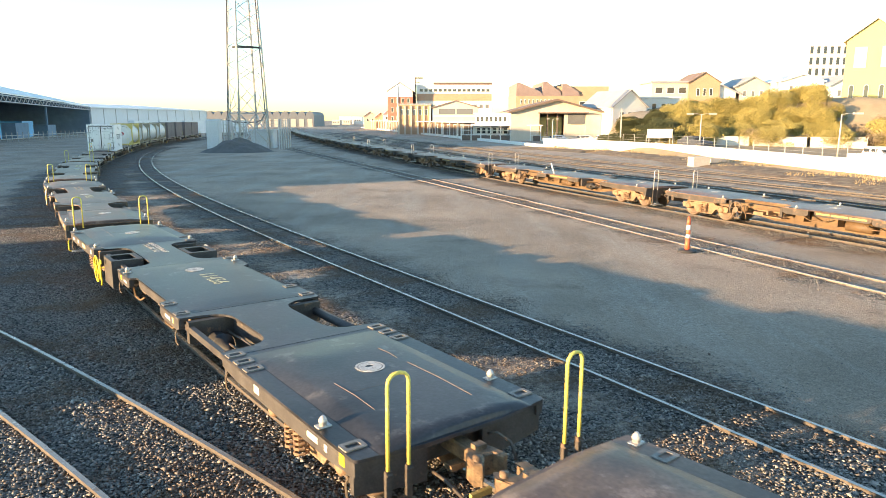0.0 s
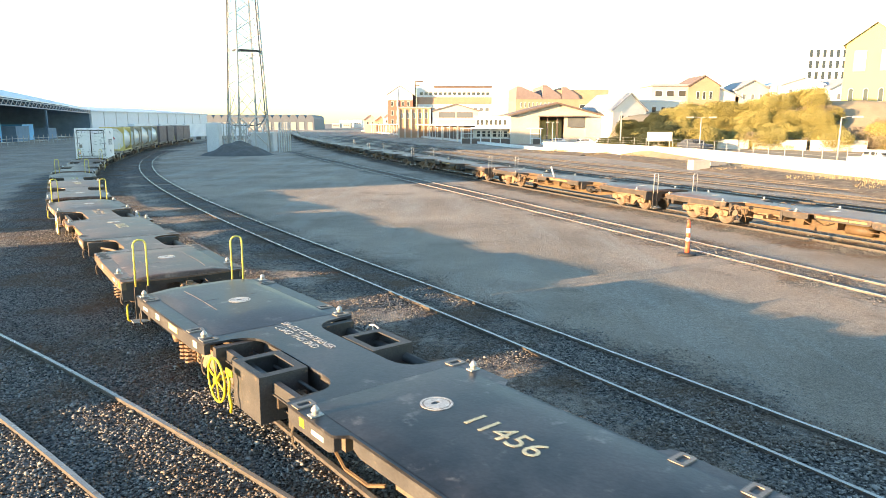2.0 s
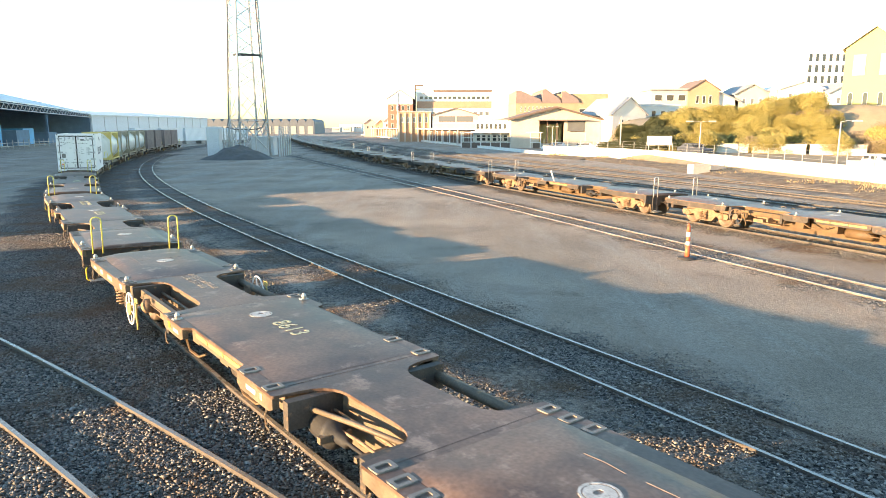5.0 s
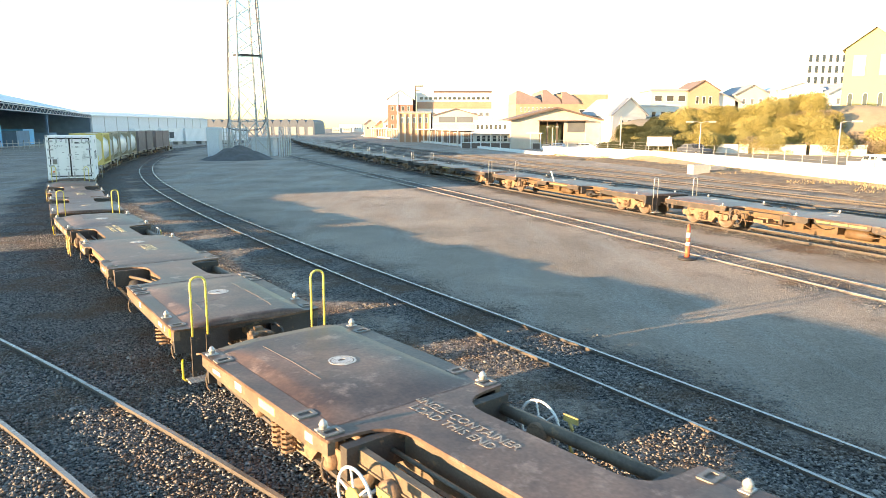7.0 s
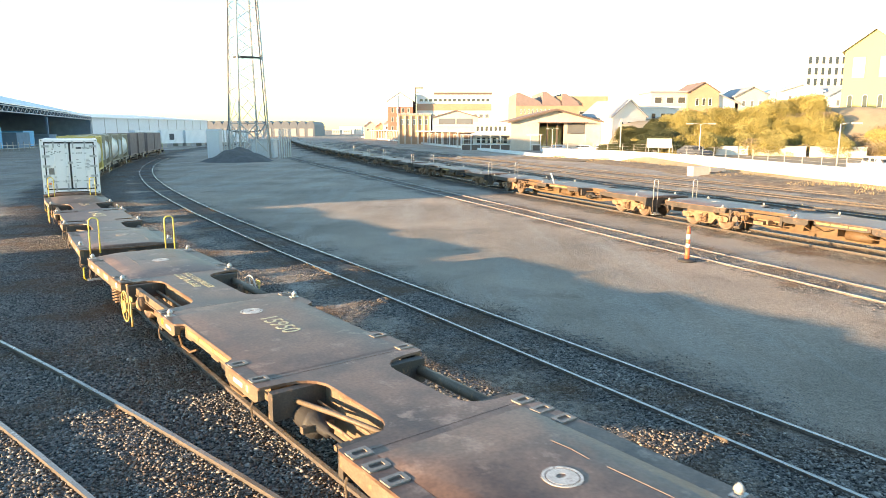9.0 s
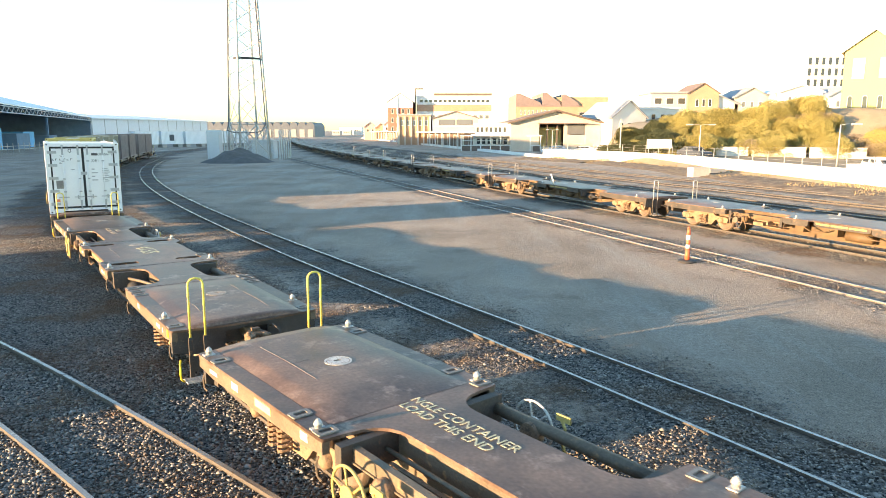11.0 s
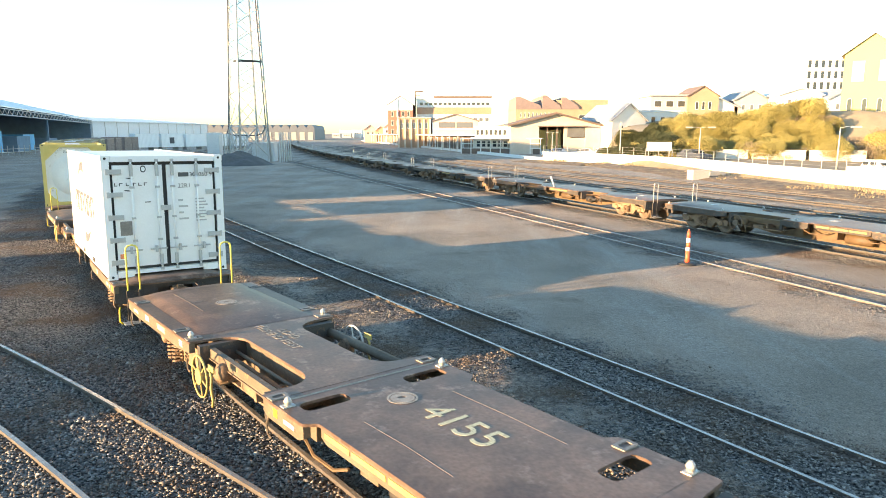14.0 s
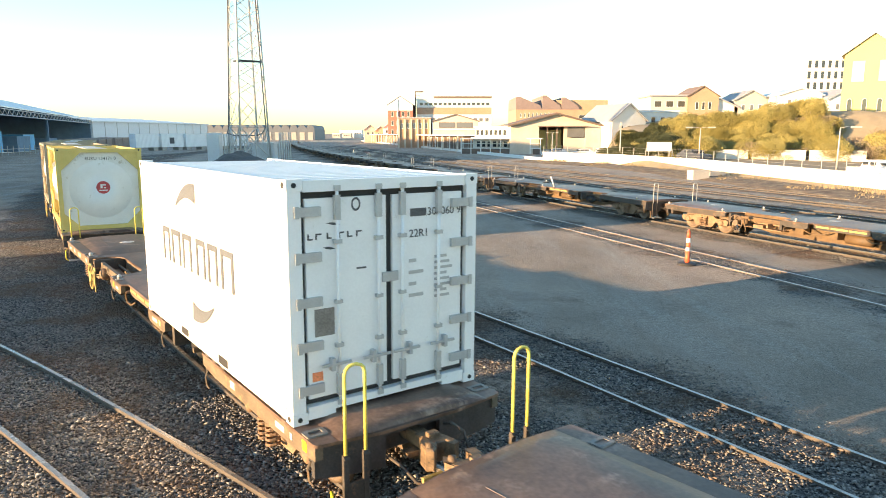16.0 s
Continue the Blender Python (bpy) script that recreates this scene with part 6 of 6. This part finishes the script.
t.matrix_basis = pose(25.4, 63.0, 0.02, 0, 0, 20)

# bollard beside the siding
t = thing("traffic_bollard", "orange and white traffic bollard on a black base", "bollard")
b = bmesh.new()
lathe(b, ((0.0, 0.0), (0.0, 0.30), (0.05, 0.30), (0.08, 0.12), (0.08, 0.0)), "z", 8)
part("base", b, M["black_iron"], t)
for z0, z1, r0, r1, key in ((0.05, 0.44, 0.078, 0.07, "cone_orange"), (0.44, 0.56, 0.071, 0.068, "white"), (0.56, 0.70, 0.067, 0.064, "cone_orange"), (0.70, 0.86, 0.065, 0.062, "white"), (0.86, 1.06, 0.061, 0.05, "cone_orange")):
    b = bmesh.new()
    lathe(b, ((z0, r0), (z1, r1)), "z", 14)
    part("band", b, M[key], t)
b = bmesh.new()
tube(b, ((0, 0, 1.06), (0, 0, 1.12)), 0.03, 8)
part("grip", b, M["cone_orange"], t)
t.matrix_basis = pose(7.72, 20.85, 0.02)


# lattice tower with its fenced base
def tower(x, y):
    t = thing("lattice_tower", "tall grey steel lattice tower with cables", "tower")

    def leg(i, z):
        half = 3.2 - 0.045 * z
        a = math.radians(-8 + 90 * i)
        return Vector((half * math.cos(a), half * math.sin(a), z))
    for i in range(4):
        b = bmesh.new()
        tube(b, [leg(i, z) for z in (-0.2, 15, 30, 46)], 0.13, 6)
        part("leg", b, M["tower_steel"], t)
        b = bmesh.new()
        for dz in (0.16,):
            tube(b, [leg(i, z) * 0.9 + Vector((0, 0, z * 0.1)) for z in (2, 15, 30, 46)], 0.06, 5)
        part("riser", b, M["grey"], t)
    z = 0.5
    while z < 44:
        step = 2.4 if z > 5 else 4.5
        for i in range(4):
            b = bmesh.new()
            j = (i + 1) % 4
            tube(b, (leg(i, z), leg(j, z + step)), 0.055 if z > 3 else 0.09, 4)
            tube(b, (leg(j, z), leg(i, z + step)), 0.055 if z > 3 else 0.09, 4)
            if z < 1 or int(z * 10) % 3 == 0:
                tube(b, (leg(i, z + step), leg(j, z + step)), 0.05, 4)
            part("bracing", b, M["tower_steel"], t)
        z += step
    p0, p1, p2 = leg(3, 14.2), leg(0, 14.2), leg(2, 14.2)
    b = bmesh.new()
    plate(b, [(p0.x, p0.y), (p1.x, p1.y), (p0.x * 0.5 + p2.x * 0.5, p0.y * 0.5 + p2.y * 0.5)], [], 14.05, 14.30)
    part("platform", b, M["black_iron"], t, "dark three-cornered rest platform")
    for sx in (-1, 1):
        b = bmesh.new()
        tube(b, ((sx * 1.05, -0.4, 46), (sx * 2.05, -0.6, 20), (sx * 2.7, -0.7, 5.0), (sx * 2.5 - 0.2, -1.4, 4.1), (sx * 1.6, -1.4, 3.8), (0.3, -1.4, 3.75)), 0.085, 6)
        part("cable", b, M["cable_grey"], t, "thick dark grey cable")
    t.matrix_basis = pose(x, y, 0)
    # fence
    f = thing("tower_fence", "pale mesh fence round the tower base", "fence")
    x0, x1, y0, y1, hh = -31.2, -23.0, 95.5, 102.5, 4.2
    corners = [(x0, y0), (x1, y0), (x1, y1), (x0, y1)]
    for (ax, ay), (bx, by) in zip(corners, corners[1:] + corners[:1]):
        for i in range(5):
            px, py = ax + (bx - ax) * i / 5, ay + (by - ay) * i / 5
            part("post", boxes((px - 0.06, px + 0.06, py - 0.06, py + 0.06, -0.1, hh)), M["galv"], f)
        b = bmesh.new()
        for i in range(8):
            z = 0.1 + i * 0.56
            tube(b, ((ax, ay, z), (bx, by, z)), 0.010, 3)
        for i in range(12 if ay == by else 0):
            px, py = ax + (bx - ax) * i / 11, ay + (by - ay) * i / 11
            tube(b, ((px, py, 0), (px, py, hh)), 0.010, 3)
        part("wire_mesh", b, M["galv"], f)
    c = thing("equipment_cabinet", "pale steel equipment cabinet by the tower", "cabinet", bm=boxes((-0.85, 0.85, -0.7, 0.7, 0, 4.2)), material=M["sheet_plain"], bevel=0.05)
    c.matrix_basis = pose(-31.9, 95.0, 0)
    c = thing("equipment_hut", "small pale hut inside the tower fence", "hut", bm=boxes((-1.6, 1.6, -1.2, 1.2, 0, 2.6), (-1.8, 1.8, -1.4, 1.4, 2.6, 2.75)), material=M["sheet_plain"])
    c.matrix_basis = pose(-26.4, 100.5, 0)
    bm = bmesh.new()
    n = 22
    g = {}
    for i in range(n):
        for j in range(n):
            u, v = i / (n - 1) * 2 - 1, j / (n - 1) * 2 - 1
            r = math.hypot(u, v)
            px, py = u * 4.7, v * 4.2
            g[i, j] = bm.verts.new((px, py, 1.9 * max(0, 1 - r) ** 0.85 * (1 + 0.5 * smooth_noise(px, py, 0.6)) - 0.08))
    for i in range(n - 1):
        for j in range(n - 1):
            bm.faces.new((g[i, j], g[i + 1, j], g[i + 1, j + 1], g[i, j + 1]))
    c = thing("gravel_mound", "mound of dark gravel at the tower foot", "gravel mound", bm=bm, material=M["dark_gravel"])
    c.matrix_basis = pose(-26.9, 88.8, 0.0)


tower(-28.35, 99.5)

# open-sided shed and its white-walled end
m, ln = at_line(-66, 70, -107.6, 209)
h = thing("open_shed", "large open-sided shed with white roof and truss fascia", "building")
h.matrix_basis = m
b = bmesh.new()
vs = [(0, 0, 9.75), (ln, 0, 8.15), (ln, 26, 14.2), (0, 26, 15.4)]
a = [b.verts.new(v) for v in vs]
c = [b.verts.new((v[0], v[1], v[2] + 0.25)) for v in vs]
b.faces.new(a), b.faces.new(list(reversed(c)))
for i in range(4):
    b.faces.new((a[i], a[(i + 1) % 4], c[(i + 1) % 4], c[i]))
part("roof", b, M["roof_white"], h, "pale blue-white sheet roof")
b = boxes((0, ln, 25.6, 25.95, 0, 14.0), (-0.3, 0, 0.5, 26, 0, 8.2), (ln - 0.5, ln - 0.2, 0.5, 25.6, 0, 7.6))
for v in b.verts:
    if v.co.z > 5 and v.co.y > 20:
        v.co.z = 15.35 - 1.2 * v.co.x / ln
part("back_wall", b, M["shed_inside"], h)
b = bmesh.new()
n = 50
for i in range(n):
    x0, x1 = ln * i / n, ln * (i + 1) / n
    za, zb = 8.05 - 0.95 * i / n, 9.3 - 1.45 * i / n
    tube(b, ((x0, 0.1, za), ((x0 + x1) / 2, 0.1, zb), (x1, 0.1, za)), 0.09, 4)
part("fascia_truss", b, M["grey"], h)
b = bmesh.new()
tube(b, ((0, 0.1, 8.0), (ln, 0.1, 7.05)), 0.12, 5)
tube(b, ((0, 0.1, 9.45), (ln, 0.1, 7.95)), 0.12, 5)
part("truss_chord", b, M["grey"], h)
# columns coloured like the dark inside so that they sink into its shade
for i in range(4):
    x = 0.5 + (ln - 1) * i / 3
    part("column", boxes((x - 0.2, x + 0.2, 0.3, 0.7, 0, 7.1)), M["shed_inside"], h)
for i, (x, y, w2, hh, key) in enumerate(((68, 5, 14, 3.6, "blue_cover"), (92, 4, 10, 3.4, "shed_inside"), (104, 6, 9, 3.8, "blue_cover"), (118, 4, 8, 2.8, "shed_inside"), (80, 6, 8, 4.6, "blue_cover"))):
    c = thing("tarpaulin_load", ("blue tarpaulin-covered" if key == "blue_cover" else "grey bundled") + " pile of goods inside the shed", "goods pile", "goods in the shed", bm=boxes((-w2 / 2, w2 / 2, -2.5, 2.5, 0, hh)), material=M[key], bevel=0.35)
    c.matrix_basis = m @ pose(x, y + 3, 0)
m2, ln2 = at_line(-107.6, 209, -99, 287)
h = thing("white_warehouse", "long white sheet-clad warehouse with panel joints", "building")
h.matrix_basis = m2
part("wall", boxes((0, ln2, 0, 30, 0, 7.6)), M["sheet_white"], h)
for i in range(13):
    x = 0.2 + (ln2 - 0.4) * i / 12
    part("panel_joint", boxes((x - 0.09, x + 0.09, -0.12, 0.0, 0.4, 7.5)), M["grey"], h)
part("roof", moved(boxes((-0.5, ln2 + 0.5, -0.6, 30, 0, 0.3)), pose(0, 0, 7.62, 4, 0, 0)), M["roof_white"], h)
part("plinth", boxes((0, ln2, -0.2, 0.0, 0, 0.5)), M["concrete"], h)
m, ln = at_line(-81, 121, -86.5, 166)
f = thing("yard_fence", "low white post fence beside the open shed", "fence")
f.matrix_basis = m
for i in range(22):
    x = ln * i / 21
    part("post", boxes((x - 0.05, x + 0.05, -0.05, 0.05, 0, 1.75)), M["galv"], f)
for z in (0.5, 1.1):
    part("rail", boxes((0, ln, 0.05, 0.10, z, z + 0.09)), M["galv"], f)
for i in range(5):
    c = copy_thing(BROWNS[0], pose(0, 0, 0))
    for o in c.children:
        o.data = o.data.copy()
        o.data.materials.clear()
        o.data.materials.append(M["cwhite"])
    tagged(c, "white container standing before the white warehouse", "container", "white containers by the warehouse")
    c.matrix_basis = pose(-72.6 + i * 3.75, 159 + i * 5.6, 0.0, 0, 0, -33.7) @ pose(0, 0, 0.75)
    c.scale = (1.0, 1.0, 1.22)
    if i in (1, 3):
        part("dark_panel", boxes((CW - 0.005, CW + 0.004, 2.2, 3.5, 0.7, 1.9)), M["ink"], c)
        part("dark_panel", boxes((-CW - 0.004, -CW + 0.005, 2.2, 3.5, 0.7, 1.9)), M["ink"], c)
    w = thing("container_skid", "low steel skid under a white container", "skid", "container skids", bm=boxes((-1.1, 1.1, 0.2, 1.4, -0.75, 0.0), (-1.1, 1.1, 4.6, 5.8, -0.75, 0.0)), material=M["concrete"])
    w.matrix_basis = pose(-72.6 + i * 3.75, 159 + i * 5.6, 0.75, 0, 0, -33.7)
# vaulted sheds in the distance
h = thing("vaulted_sheds", "row of grey barrel-vaulted sheds far off", "building")
h.matrix_basis = pose(-160, 402, 0, 0, 0, 4)
for i in range(17):
    b = bmesh.new()
    x0 = i * 4.9
    pts = [(x0, 0)] + [(x0 + 2.45 - 2.45 * math.cos(a * math.pi / 8), 6.2 + 2.9 * math.sin(a * math.pi / 8)) for a in range(9)] + [(x0 + 4.9, 0)]
    a = [b.verts.new((x, 0, z)) for x, z in pts]
    c = [b.verts.new((x, 60, z)) for x, z in pts]
    b.faces.new(a), b.faces.new(list(reversed(c)))
    for j in range(len(pts)):
        b.faces.new((a[j], a[(j + 1) % len(pts)], c[(j + 1) % len(pts)], c[j]))
    v = part("vault", b, M["vault_grey"], h)
    part("vault_door", boxes((x0 + 1.0, x0 + 3.9, -0.15, 0, 0, 4.6)), M["concrete"], v)
# low distant town
rng = random.Random(5)
for i in range(30):
    x = -95 + i * 4.6 + rng.uniform(-2, 2)
    y = 560 + rng.uniform(-40, 160)
    w, hh = rng.uniform(6, 16), rng.uniform(3.0, 7.0)
    h = block("distant_building", "small pale building far off in the haze", x, y, 0, w, 12, hh, rng.choice(("render_white", "render_cream", "concrete", "brick_orange")), rng.choice(("roof_grey", "roof_white", "roof_brown")))
    tagged(h, group="distant town")
    window_row(h, None, -w / 2 + 0.6, w / 2 - 0.6, 0, (hh * 0.55,), 3, 1.2, 1.2)
# low unseen walls added beyond the left siding to shade its ballast
for (x0, y0), (x1, y1) in (((-16.5, 3.8), (-24.9, 17.1)), ((-26.9, 20.3), (-50, 57))):
    m, ln = at_line(x0, y0, x1, y1)
    w = thing("wall_west", "low grey concrete wall added out of view to shade the ballast", "wall", kind="structure", bm=boxes((0, ln, 0, 0.25, -0.1, 1.65)), material=M["concrete"])
    w.matrix_basis = m
# unseen block added beyond the left edge of the yard to cast its shade
m, ln = at_line(-51.6, 22, -65.7, 69.4)
h = thing("west_store", "plain grey concrete block added out of view to shade the yard", "building")
h.matrix_basis = m
part("wall", boxes((0, ln, 0, 9, 0, 7.2)), M["concrete"], h)
part("roof", boxes((-0.3, ln + 0.3, -0.3, 9.3, 7.2, 7.5)), M["roof_grey"], h)
# a stake leaning on a stabled wagon
b = bmesh.new()
tube(b, ((0, 0, 0), (-0.22, 0.0, 0.62)), 0.045, 6)
t = thing("timber_stake", "short white stake leaning on a stabled wagon", "stake", bm=b, material=M["white"])
t.matrix_basis = pose(6.4, 38.6, RAIL_TOP + DECK)

# ---------------------------------------------------------------- what moves


def motions():
    times = [i * 0.5 for i in range(33)]
    for k, ob in TRAIN_WAGONS.items():
        walk(ob, [(t, wagon_pose(TRAIN, S_FIRST + k * PITCH - travelled(t))) for t in times])
    for ob, k, y in LOADS:
        off = pose(0, y, DECK + 0.016)
        walk(ob, [(t, wagon_pose(TRAIN, S_FIRST + k * PITCH - travelled(t)) @ off) for t in times])
    steps = [i * 4 / 30 for i in range(121)]
    for k in range(0, 5):
        for o in TRAIN_WAGONS[k].children_recursive:
            if o.name.startswith("wheelset"):
                y = o.location.y
                walk(o, [(t, pose(0, y, 0.405, math.degrees(travelled(t) / 0.405))) for t in steps])


motions()
